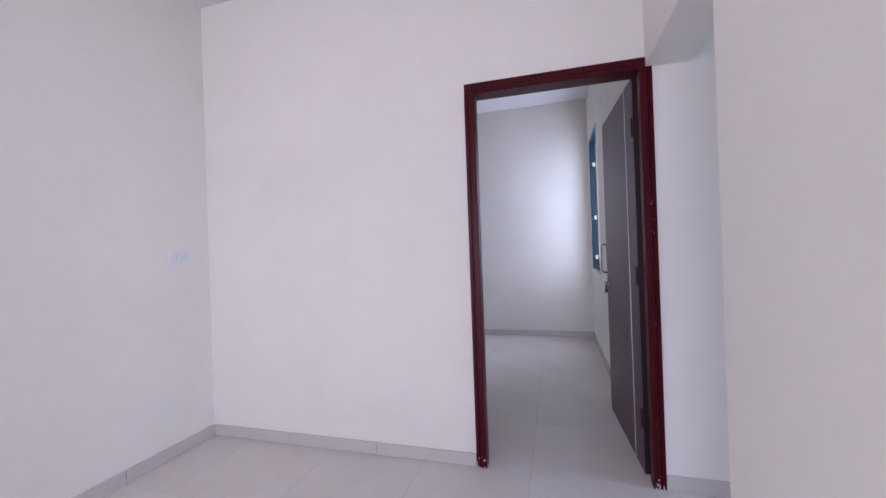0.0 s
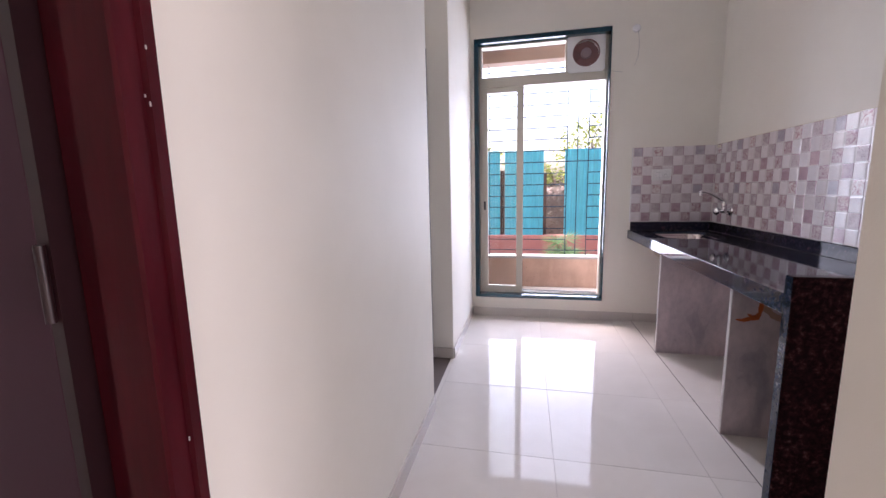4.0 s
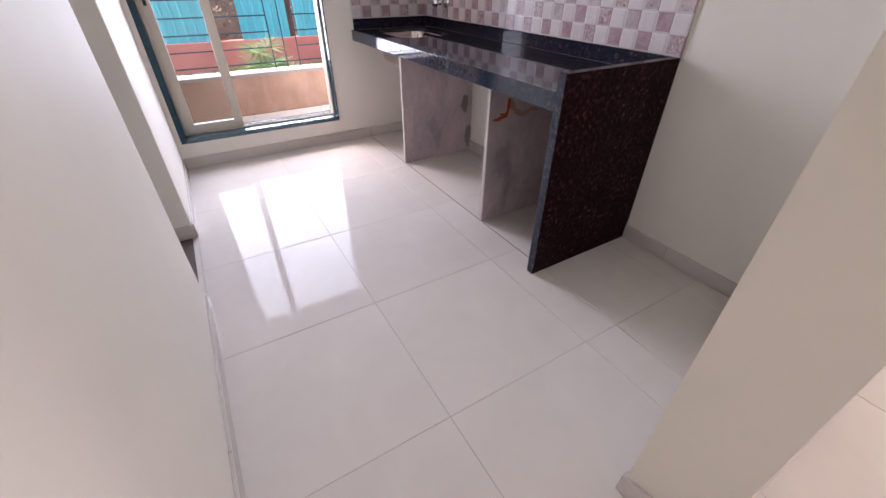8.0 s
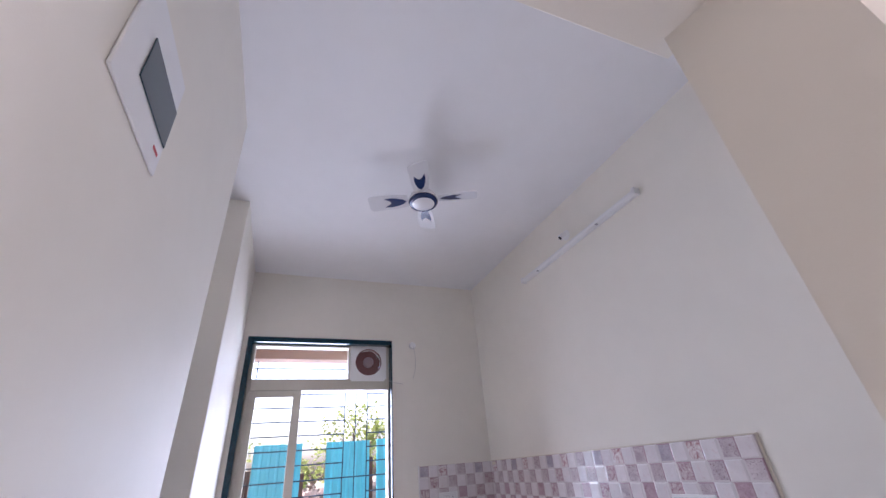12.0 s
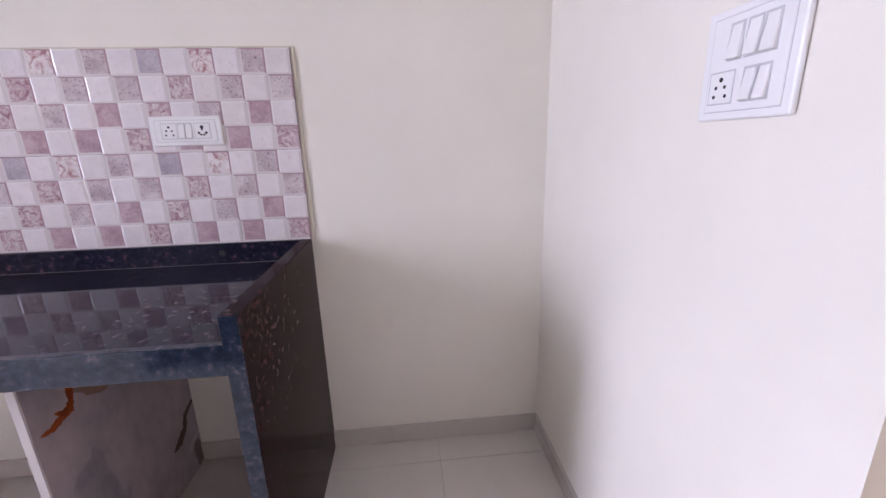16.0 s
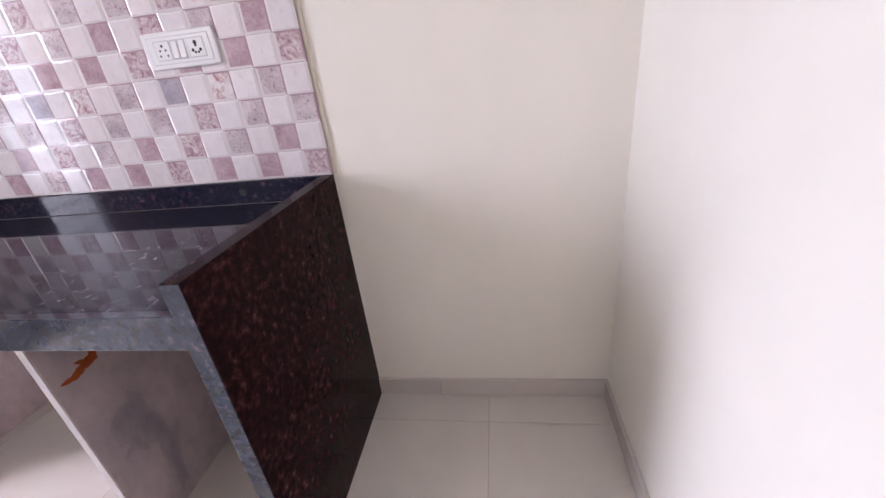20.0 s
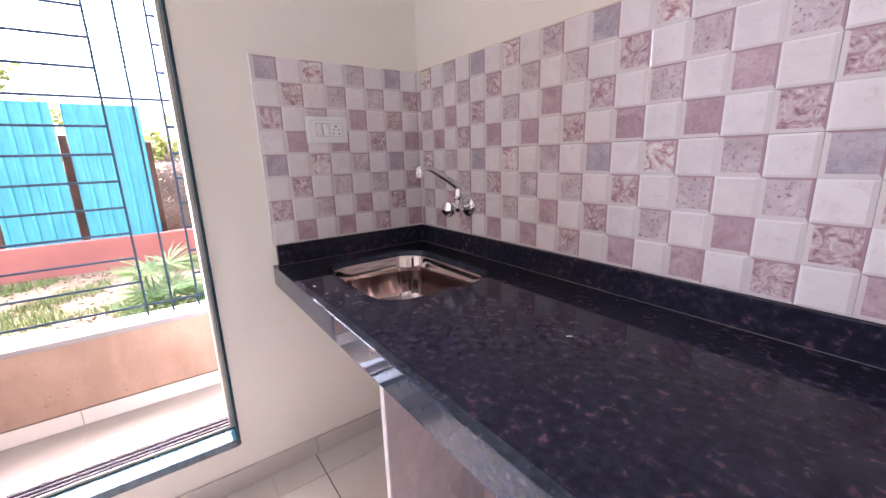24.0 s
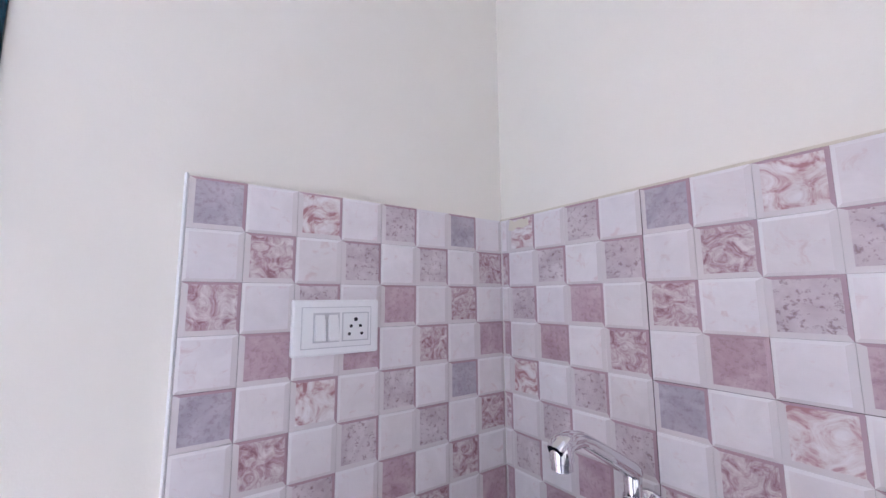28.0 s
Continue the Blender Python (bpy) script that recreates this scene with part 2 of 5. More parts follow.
def make_dado(name, kind):
    """Printed glazed squares: plain or figured; each square takes its own patch of the figure."""
    m = mat(name, (0.6, 0.5, 0.5), 0.08, 0, 0.15)
    info = m.node_tree.nodes.new("ShaderNodeObjectInfo")
    v = coords(m)
    shift = m.node_tree.nodes.new("ShaderNodeVectorMath")
    shift.operation = "ADD"
    comb = m.node_tree.nodes.new("ShaderNodeCombineXYZ")
    mul = node(m, "ShaderNodeMath")
    mul.operation = "MULTIPLY"
    m.node_tree.links.new(info.outputs["Random"], mul.inputs[0])
    mul.inputs[1].default_value = 37.0
    for k in ("X", "Y", "Z"):
        m.node_tree.links.new(mul.outputs[0], comb.inputs[k])
    m.node_tree.links.new(v, shift.inputs[0])
    m.node_tree.links.new(comb.outputs[0], shift.inputs[1])
    p = shift.outputs[0]
    soft = noise_tex(m, p, 16, 4, 0.6, 0.8)
    fine = noise_tex(m, p, 130, 5, 0.7, 0.3)
    relief = 0.05
    if kind == "light":
        vein = noise_tex(m, p, 40, 7, 0.7, 1.0)
        tone = ramp(m, info.outputs["Random"], [(0.0, (0.74, 0.69, 0.685)), (0.5, (0.81, 0.765, 0.77)), (1.0, (0.75, 0.71, 0.72))])
        c = mix(m, 0.55, tone, ramp(m, vein, [(0.33, (0.86, 0.70, 0.69)), (0.43, (1, 1, 1))]), "MULTIPLY")
    elif kind in ("grey", "rose"):
        lo, hi = ((0.38, 0.345, 0.395), (0.53, 0.48, 0.53)) if kind == "grey" else ((0.44, 0.295, 0.335), (0.58, 0.445, 0.48))
        c = mix(m, 0.5, ramp(m, soft, [(0.3, lo), (0.7, hi)]), ramp(m, fine, [(0.36, (0.62, 0.52, 0.53)), (0.5, (1, 1, 1))]), "MULTIPLY")
        relief = 0.08
    elif kind == "swirl":
        vein = noise_tex(m, p, 24, 5, 0.62, 2.2)
        c = ramp(m, vein, [(0.36, (0.42, 0.22, 0.235)), (0.43, (0.58, 0.41, 0.42)), (0.50, (0.70, 0.62, 0.61)), (0.62, (0.80, 0.76, 0.76))])
        relief = 0.10
    elif kind == "speckle":
        pits = ramp(m, fine, [(0.36, (0.50, 0.40, 0.42)), (0.46, (1, 1, 1))])
        c = mix(m, 0.9, ramp(m, soft, [(0.3, (0.50, 0.41, 0.44)), (0.7, (0.67, 0.60, 0.61))]), pits, "MULTIPLY")
        relief = 0.20
    else:
        vein = noise_tex(m, p, 50, 7, 0.70, 1.3)
        c = ramp(m, vein, [(0.36, (0.31, 0.165, 0.19)), (0.45, (0.47, 0.32, 0.35)), (0.53, (0.59, 0.49, 0.50)), (0.66, (0.74, 0.68, 0.67))])
        relief = 0.20
    blot = ramp(m, soft, [(0.3, (0.92, 0.90, 0.90)), (0.7, (1.03, 1.02, 1.02))])
    into(m, mix(m, 1.0, c, blot, "MULTIPLY"), "Base Color")
    bump(m, fine, relief, 0.003)
    return m


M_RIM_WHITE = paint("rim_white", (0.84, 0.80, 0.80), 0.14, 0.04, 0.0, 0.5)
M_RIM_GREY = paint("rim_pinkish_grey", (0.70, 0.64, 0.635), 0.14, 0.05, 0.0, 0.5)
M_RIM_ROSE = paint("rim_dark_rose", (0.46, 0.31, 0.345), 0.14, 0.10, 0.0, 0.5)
M_DADO = {k: make_dado("wall_tile_" + k, k) for k in ("light", "grey", "rose", "swirl", "speckle", "mottle")}
M_CREAM = paint("cream_filler", (0.70, 0.64, 0.53), 0.7, 0.05, 0.2)


def make_enamel(name, color, rough):
    """Thick brushed-on enamel with drips and dirt."""
    m = mat(name, color, rough, 0, 0.14)
    v = coords(m, (6, 6, 1))
    n = noise_tex(m, v, 5, 4)
    into(m, ramp(m, n, [(0.3, tuple(c * 0.7 for c in color)), (0.75, tuple(c * 1.25 for c in color))]), "Base Color")
    bump(m, noise_tex(m, v, 22, 3), 0.03, 0.003)
    return m


M_MAROON = make_enamel("maroon_enamel", (0.062, 0.0042, 0.0085), 0.34)
M_LEAF = paint("dark_brown_laminate", (0.064, 0.028, 0.041), 0.30, 0.07, 0.02, 0.12)
M_HANDLE = metal("dull_steel", (0.36, 0.29, 0.29), 0.14, 0.04)
M_STRIP = mat("pale_steel_strip", (0.70, 0.69, 0.69), 0.35, 0.0)
M_LEAF_EDGE = mat("black_door_edge", (0.022, 0.007, 0.009), 0.4)


def make_stone(name):
    """Raw polished grey stone with damp clouds and diagonal streaks."""
    m = mat(name, (0.32, 0.27, 0.27), 0.35, 0, 0.4)
    v = coords(m, (1, 1.6, 0.9))
    a = noise_tex(m, v, 3.0, 3, 0.5, 0.7)
    b = noise_tex(m, v, 22, 5, 0.65)
    c1 = ramp(m, a, [(0.28, (0.38, 0.345, 0.375)), (0.5, (0.58, 0.48, 0.49)), (0.75, (0.70, 0.58, 0.58))])
    c2 = ramp(m, b, [(0.25, (0.82, 0.82, 0.83)), (0.6, (1, 1, 1))])
    into(m, mix(m, 1.0, c1, c2, "MULTIPLY"), "Base Color")
    into(m, ramp(m, a, [(0.3, (0.22,) * 3), (0.7, (0.5,) * 3)]), "Roughness")
    return m


M_STONE = make_stone("grey_stone_slab")
M_STONE_EDGE = paint("cut_stone_edge", (0.55, 0.51, 0.49), 0.6, 0.05, 0.2)
M_RUST = paint("rust_orange_stain", (0.42, 0.10, 0.03), 0.6, 0.15, 0.1)
M_RUST_PALE = paint("pale_rust_stain", (0.46, 0.30, 0.23), 0.6, 0.25, 0.1)
M_DAMP = paint("cement_smear", (0.30, 0.25, 0.235), 0.8, 0.25, 0.3)
M_SMEAR = paint("brown_cement_smear", (0.17, 0.115, 0.095), 0.8, 0.3, 0.3)
M_JOINT = paint("dark_floor_joint", (0.16, 0.13, 0.12), 0.8, 0.2, 0.2)
M_BEAD = paint("grey_joint_cement", (0.22, 0.20, 0.20), 0.7, 0.2, 0.1)
M_FILLER = paint("white_filler", (0.86, 0.85, 0.84), 0.6, 0.03, 0.2)
M_PUTTY = paint("white_putty", (0.62, 0.60, 0.58), 0.8, 0.05, 0.3)


def make_glass(name, tint=(1, 1, 1), rough=0.0):
    m = mat(name, tint, rough)
    b = m.node_tree.nodes["Principled BSDF"]
    b.inputs["Transmission Weight"].default_value = 1.0
    b.inputs["IOR"].default_value = 1.45
    return m


def make_thin_glass(name, tint, shine):
    """A thin clear pane: it lets light straight through and mirrors a little of it."""
    m = mat(name, tint, 0.0)
    nt = m.node_tree
    clear = node(m, "ShaderNodeBsdfTransparent", Color=(*tint, 1))
    mirror = node(m, "ShaderNodeBsdfGlossy", Color=(1, 1, 1, 1), Roughness=0.0)
    both = node(m, "ShaderNodeMixShader", Fac=shine)
    nt.links.new(clear.outputs[0], both.inputs[1])
    nt.links.new(mirror.outputs[0], both.inputs[2])
    nt.links.new(both.outputs[0], nt.nodes["Material Output"].inputs["Surface"])
    nt.nodes.remove(nt.nodes["Principled BSDF"])
    return m


M_GLASS = make_thin_glass("window_glass", (0.95, 0.97, 0.96), 0.03)
M_FROST = make_glass("frosted_glass", (0.86, 0.95, 0.93), 0.45)


def make_fence(name):
    m = mat(name, (0.05, 0.45, 0.60), 0.35, 0, 0.4)
    v = coords(m)
    n = noise_tex(m, v, 2.2, 5)
    c1 = ramp(m, n, [(0.25, (0.05, 0.40, 0.52)), (0.75, (0.08, 0.50, 0.62))])
    s = noise_tex(m, coords(m, (8, 8, 0.6)), 3, 4)
    c2 = ramp(m, s, [(0.3, (0.8, 0.82, 0.84)), (0.6, (1, 1, 1))])
    into(m, mix(m, 1.0, c1, c2, "MULTIPLY"), "Base Color")
    return m


M_FENCE = make_fence("cyan_sheet_paint")
M_RUSTPOST = paint("rusty_post", (0.085, 0.055, 0.045), 0.8, 0.5, 0.5)


def make_ground(name):
    m = mat(name, (0.2, 0.17, 0.1), 0.95, 0, 0.1)
    v = coords(m)
    a = noise_tex(m, v, 0.9, 5, 0.65)
    b = noise_tex(m, v, 14, 6, 0.7)
    c1 = ramp(m, a, [(0.35, (0.21, 0.18, 0.145)), (0.55, (0.18, 0.155, 0.11)), (0.75, (0.095, 0.125, 0.055))])
    c2 = ramp(m, b, [(0.3, (0.5, 0.5, 0.5)), (0.7, (1.3, 1.25, 1.2))])
    into(m, mix(m, 1.0, c1, c2, "MULTIPLY"), "Base Color")
    bump(m, b, 0.7, 0.03)
    return m


def leaf_mat(name, color):
    """Thin leaf that lets light through."""
    m = paint(name, color, 0.5, 0.25, 0.0)
    nt = m.node_tree
    thin = node(m, "ShaderNodeBsdfTranslucent", Color=(color[0] * 1.2, color[1] * 1.2, color[2], 1))
    both = node(m, "ShaderNodeMixShader", Fac=0.5)
    nt.links.new(nt.nodes["Principled BSDF"].outputs[0], both.inputs[1])
    nt.links.new(thin.outputs[0], both.inputs[2])
    nt.links.new(both.outputs[0], nt.nodes["Material Output"].inputs["Surface"])
    return m


M_GROUND = make_ground("dry_ground")
M_GRASS = paint("grass_blades", (0.115, 0.185, 0.065), 0.7, 0.25, 0.0)
M_DRYLEAF = paint("dry_leaves", (0.23, 0.185, 0.145), 0.8, 0.25, 0.0)
M_LEAFGREEN = leaf_mat("tree_leaves", (0.16, 0.19, 0.06))
M_PALM = leaf_mat("palm_leaf", (0.11, 0.19, 0.09))
M_BARK = paint("bark", (0.15, 0.11, 0.085), 0.9, 0.2, 0.6)
M_RUBBLE = paint("rubble", (0.19, 0.14, 0.115), 0.9, 0.3, 0.5)
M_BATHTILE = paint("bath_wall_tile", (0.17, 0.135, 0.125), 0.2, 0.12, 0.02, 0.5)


# ---- mesh helpers ----
def bm_new():
    return bmesh.new()


def add_box(bm, x0, y0, z0, x1, y1, z1, bevel=0.0, seg=1):
    """A box, its edges rounded by bevel."""
    lo, hi = (min(x0, x1), min(y0, y1), min(z0, z1)), (max(x0, x1), max(y0, y1), max(z0, z1))
    made = bmesh.ops.create_cube(bm, size=1.0)
    for v in made["verts"]:
        v.co = Vector([lo[i] if v.co[i] < 0 else hi[i] for i in range(3)])
    if bevel > 0:
        edges = {e for v in made["verts"] for e in v.link_edges}
        bmesh.ops.bevel(bm, geom=list(edges), offset=bevel, segments=seg, profile=0.5, affect="EDGES")
    return bm


def box(x0, y0, z0, x1, y1, z1, bevel=0.0, seg=1):
    return add_box(bm_new(), x0, y0, z0, x1, y1, z1, bevel, seg)


def add_lathe(bm, profile, m=None, n=24):
    """Turns (radius, height) points round the z axis, then moves by m."""
    m = m or Matrix()
    rings = []
    for r, z in profile:
        if r < 1e-6:
            rings.append([bm.verts.new(m @ Vector((0, 0, z)))])
        else:
            rings.append([bm.verts.new(m @ Vector((r * math.cos(2 * math.pi * k / n), r * math.sin(2 * math.pi * k / n), z))) for k in range(n)])
    for a, b in zip(rings, rings[1:]):
        for k in range(n):
            j = (k + 1) % n
            if len(a) == 1 and len(b) > 1:
                bm.faces.new((a[0], b[j], b[k]))
            elif len(b) == 1 and len(a) > 1:
                bm.faces.new((a[k], a[j], b[0]))
            elif len(a) > 1:
                bm.faces.new((a[k], a[j], b[j], b[k]))
    return bm


def add_tube(bm, pts, r, n=10, flat=1.0):
    """A round bar along points, capped."""
    pts = [Vector(p) for p in pts]
    rings = []
    side = None
    for i, p in enumerate(pts):
        d = (pts[min(i + 1, len(pts) - 1)] - pts[max(i - 1, 0)]).normalized()
        if side is None:
            side = d.orthogonal().normalized()
        side = (side - d * side.dot(d)).normalized()
        up = d.cross(side)
        rad = r[i] if isinstance(r, (list, tuple)) else r
        rings.append([bm.verts.new(p + rad * (math.cos(2 * math.pi * k / n) * side + flat * math.sin(2 * math.pi * k / n) * up)) for k in range(n)])
    for a, b in zip(rings, rings[1:]):
        for k in range(n):
            j = (k + 1) % n
            bm.faces.new((a[k], a[j], b[j], b[k]))
    bm.faces.new(list(reversed(rings[0])))
    bm.faces.new(rings[-1])
    return bm


def add_prism(bm, outline, axis, lo, hi):
    """A closed 2D outline, drawn out along axis ('x', 'y' or 'z') from lo to hi."""
    def place(p, q, h):
        return {"x": (h, p, q), "y": (p, h, q), "z": (p, q, h)}[axis]
    a = [bm.verts.new(place(p, q, lo)) for p, q in outline]
    b = [bm.verts.new(place(p, q, hi)) for p, q in outline]
    bm.faces.new(a)
    bm.faces.new(list(reversed(b)))
    for k in range(len(a)):
        j = (k + 1) % len(a)
        bm.faces.new((a[j], a[k], b[k], b[j]))
    return bm


def finish(name, bm, material, smooth=False):
    bmesh.ops.recalc_face_normals(bm, faces=bm.faces[:])
    me = bpy.data.meshes.new(name)
    bm.to_mesh(me)
    bm.free()
    me.materials.append(material)
    if smooth:
        me.shade_smooth()
        me.set_sharp_from_angle(angle=radians(38))
    return me


def part(name, bm, material, parent, label="", smooth=False):
    """One mesh object under a thing or under a part."""
    ob = new(name, finish(name, bm, material, smooth))
    ob.parent = parent
    if parent is not None:
        ob.matrix_parent_inverse = Matrix.Translation(-(parent.matrix_world.translation if parent.type == "EMPTY" else Vector((0, 0, 0))))
    if label:
        tagged(ob, label)
    return ob


def thing(name, place, label, category, group="", kind=""):
    """An Empty at the base of a thing, to hold its parts."""
    ob = new(name)
    ob.location = place
    ob.empty_display_size = 0.05
    ob.matrix_world = Matrix.Translation(place)
    return tagged(ob, label, category, group, kind)


def solid(name, bm, material, label, category, kind="structure", smooth=False):
    return tagged(new(name, finish(name, bm, material, smooth)), label, category, "", kind)


# ---- plan (metres) ----
CEIL = 2.985          # ceiling height
NW_Y = 1.955          # passage wall
NE_Y = 1.966         # wall piece beside the window
WEST = -2.991        # kitchen's west wall (end of the stub)
STUB_W, STUB_N = -3.18, 1.03
LIV_W, LIV_S = -5.955, -3.3
BED_E, BED_N, BED_W, BED_CEIL = -3.172, 5.34, -6.3, 3.17
BATH_N = 3.35
WIN_Y0, WIN_Y1, WIN_Z0, WIN_Z1 = 0.817, 1.934, 0.174, 2.443
DOOR_X0, DOOR_X1, DOOR_TOP = -4.09, -3.13, 2.165
UP = 14.0             # height of the block above

# ---- shell: walls ----
w = bm_new()          # east wall with the window, through the bathroom too
add_box(w, 0, -0.2, -0.4, 0.2, WIN_Y0, CEIL)
add_box(w, 0, WIN_Y0, -0.4, 0.2, WIN_Y1, WIN_Z0)
add_box(w, 0, WIN_Y0, WIN_Z1, 0.2, WIN_Y1, CEIL)
add_box(w, 0, WIN_Y1, -0.4, 0.2, 2.46, CEIL)
add_box(w, 0, 2.46, -0.4, 0.2, 3.02, 1.20)
add_box(w, 0, 2.46, 2.08, 0.2, 3.02, CEIL)
add_box(w, 0, 3.02, -0.4, 0.2, BATH_N + 0.15, CEIL)
solid("wall_east", w, M_WALL, "off-white painted kitchen wall with the tall window opening", "wall")
solid("wall_south", box(STUB_W, -0.2, -0.05, 0, 0, CEIL), M_WALL, "off-white painted wall behind the granite counter", "wall")
solid("wall_stub", add_prism(bm_new(), [(STUB_W, 0), (WEST, 0), (WEST, STUB_N + 0.036), (STUB_W, STUB_N - 0.007)], "z", -0.05, CEIL), M_WALL, "off-white painted partition between living room and kitchen", "wall")
solid("beam", box(STUB_W + 0.02, STUB_N - 0.008, 2.115, WEST + 0.03, NW_Y, CEIL, 0.001), M_WALL, "off-white painted beam over the kitchen opening", "beam")
w = bm_new()          # passage wall with the bedroom door
add_box(w, LIV_W - 0.15, NW_Y, -0.05, DOOR_X0 + 0.02, NW_Y + 0.13, CEIL)
add_box(w, DOOR_X0 + 0.02, NW_Y, DOOR_TOP - 0.02, DOOR_X1 - 0.02, NW_Y + 0.13, CEIL)
add_box(w, DOOR_X1 - 0.02, NW_Y, -0.05, -1.65, NW_Y + 0.13, CEIL)
solid("wall_north_passage", w, M_WALL, "off-white painted passage wall with the bedroom doorway", "wall")
solid("wall_north_window_side", box(-1.01, NE_Y, -0.05, 0, NE_Y + 0.16, CEIL, 0.003), M_WALL, "off-white painted wall piece between bathroom doorway and window", "wall")
w = bm_new()          # bathroom front, sides and back
add_box(w, -1.75, 2.14, 2.055, -0.95, 2.26, CEIL)
add_box(w, -1.80, NW_Y + 0.13, -0.05, -1.65, 2.26, CEIL)
add_box(w, -1.0, 2.125, -0.05, 0, 2.15, CEIL)
solid("wall_bathroom_front", w, M_WALL, "off-white painted wall round the bathroom doorway", "wall")
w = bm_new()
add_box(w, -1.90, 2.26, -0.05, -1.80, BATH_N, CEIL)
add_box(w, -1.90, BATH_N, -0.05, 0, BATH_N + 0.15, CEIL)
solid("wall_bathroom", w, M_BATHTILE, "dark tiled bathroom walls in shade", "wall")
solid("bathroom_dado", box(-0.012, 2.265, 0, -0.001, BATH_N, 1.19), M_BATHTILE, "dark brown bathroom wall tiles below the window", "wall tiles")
solid("wall_living_west", box(LIV_W - 0.15, LIV_S, -0.05, LIV_W, NW_Y, CEIL), M_WALL, "off-white painted living room wall", "wall")
# south wall, never in view; its opening is added for the fill lamp
w = bm_new()
add_box(w, LIV_W - 0.15, LIV_S - 0.15, -0.05, -5.45, LIV_S, CEIL)
add_box(w, -3.75, LIV_S - 0.15, -0.05, -0.2, LIV_S, CEIL)
add_box(w, -5.45, LIV_S - 0.15, 2.35, -3.75, LIV_S, CEIL)
solid("wall_living_south", w, M_WALL, "off-white painted living room wall, unseen, with an opening added for the fill lamp", "wall")
solid("wall_living_east", box(STUB_W, LIV_S, -0.05, STUB_W + 0.15, -0.2, CEIL), M_WALL, "off-white painted living room wall", "wall")
w = bm_new()          # bedroom east wall with its window
add_box(w, BED_E, NW_Y + 0.13, -0.05, BED_E + 0.15, 4.25, BED_CEIL)
add_box(w, BED_E, 4.25, -0.05, BED_E + 0.15, 5.12, 0.915)
add_box(w, BED_E, 4.25, 2.54, BED_E + 0.15, 5.12, BED_CEIL)
add_box(w, BED_E, 5.12, -0.05, BED_E + 0.15, BED_N + 0.15, BED_CEIL)
solid("wall_bedroom_east", w, M_WALL, "off-white painted bedroom wall with a window", "wall")
solid("wall_bedroom_north", box(BED_W - 0.15, BED_N, -0.05, BED_E, BED_N + 0.15, BED_CEIL), M_WALL, "off-white painted bedroom wall in window light", "wall")
solid("wall_bedroom_west", box(BED_W - 0.15, NW_Y + 0.13, -0.05, BED_W, BED_N, BED_CEIL), M_WALL, "off-white painted bedroom wall", "wall")
solid("ceiling", box(LIV_W - 0.15, LIV_S - 0.15, CEIL, 0.2, 2.26, CEIL + 0.15), M_CEIL, "white painted ceiling", "ceiling")
solid("ceiling_bathroom", box(-1.9, 2.26, CEIL, 0.2, BATH_N + 0.15, CEIL + 0.15), M_CEIL, "white painted bathroom ceiling", "ceiling")
solid("ceiling_bedroom", box(BED_W - 0.15, 2.26, BED_CEIL, BED_E + 0.15, BED_N + 0.15, BED_CEIL + 0.15), M_CEIL, "white painted bedroom ceiling", "ceiling")
solid("wall_bedroom_header", box(BED_W - 0.15, NW_Y + 0.13, CEIL, BED_E + 0.15, 2.26, BED_CEIL + 0.15), M_WALL, "off-white painted wall above the bedroom door", "wall")

# skirting, tile high, butted in lengths
def skirting(name, runs, label):
    """runs: (x0, y0, x1, y1) of the wall's foot and the side to which it stands proud."""
    root = thing(name, (runs[0][0], runs[0][1], 0), label, "skirting", "", "structure")
    for x0, y0, x1, y1, nx, ny in runs:
        length = math.hypot(x1 - x0, y1 - y0)
        n = max(1, round(length / 0.61))
        for k in range(n):
            a, b = k / n, (k + 1) / n
            ax, ay, bx, by = x0 + (x1 - x0) * a, y0 + (y1 - y0) * a, x0 + (x1 - x0) * b, y0 + (y1 - y0) * b
            ux, uy = (x1 - x0) / length * 0.0012, (y1 - y0) / length * 0.0012
            bm = box(ax + ux, ay + uy, 0.001, bx - ux + nx * 0.011, by - uy + ny * 0.011, 0.075, 0.0015)
            part("skirting_tile", bm, M_SKIRT, root)
    return root


skirting("baseboard_kitchen", [
    (0, 0.0, 0, 0.56, -1, 0), (0, 0.56, 0, NE_Y, -1, 0), (WEST, 0, 0, 0, 0, 1), (WEST, 0.011, WEST, STUB_N, 1, 0),
    (-1.01, NE_Y, -0.011, NE_Y, 0, -1), (-1.01, NE_Y, -1.01, 2.125, -1, 0), (STUB_W + 0.01, STUB_N + 0.020, WEST + 0.011, STUB_N + 0.032, 0, 1)],
    "beige tile skirting along the kitchen walls")
skirting("baseboard_passage", [
    (LIV_W, NW_Y, DOOR_X0, NW_Y, 0, -1), (DOOR_X1, NW_Y, -1.65, NW_Y, 0, -1), (LIV_W, LIV_S, LIV_W, NW_Y - 0.011, 1, 0), (STUB_W, 0, STUB_W, STUB_N, -1, 0)],
    "beige tile skirting along the passage and living room walls")
skirting("baseboard_bedroom", [
    (BED_W, BED_N, BED_E, BED_N, 0, -1), (BED_E, NW_Y + 0.15, BED_E, BED_N - 0.011, -1, 0)],
    "beige tile skirting along the bedroom walls")

# ---- shell: floors ----
JX, JY, PITCH = -2.572, 0.13, 0.61


def tile_rows(lo, hi, start, extra=()):
    cuts = {round(start + PITCH * k, 4) for k in range(-20, 20)} | set(extra)
    cuts = [c for c in sorted(cuts) if lo + 0.02 < c < hi - 0.02]
    return list(zip([lo, *cuts], [*cuts, hi]))


TILE_MESHES = {}


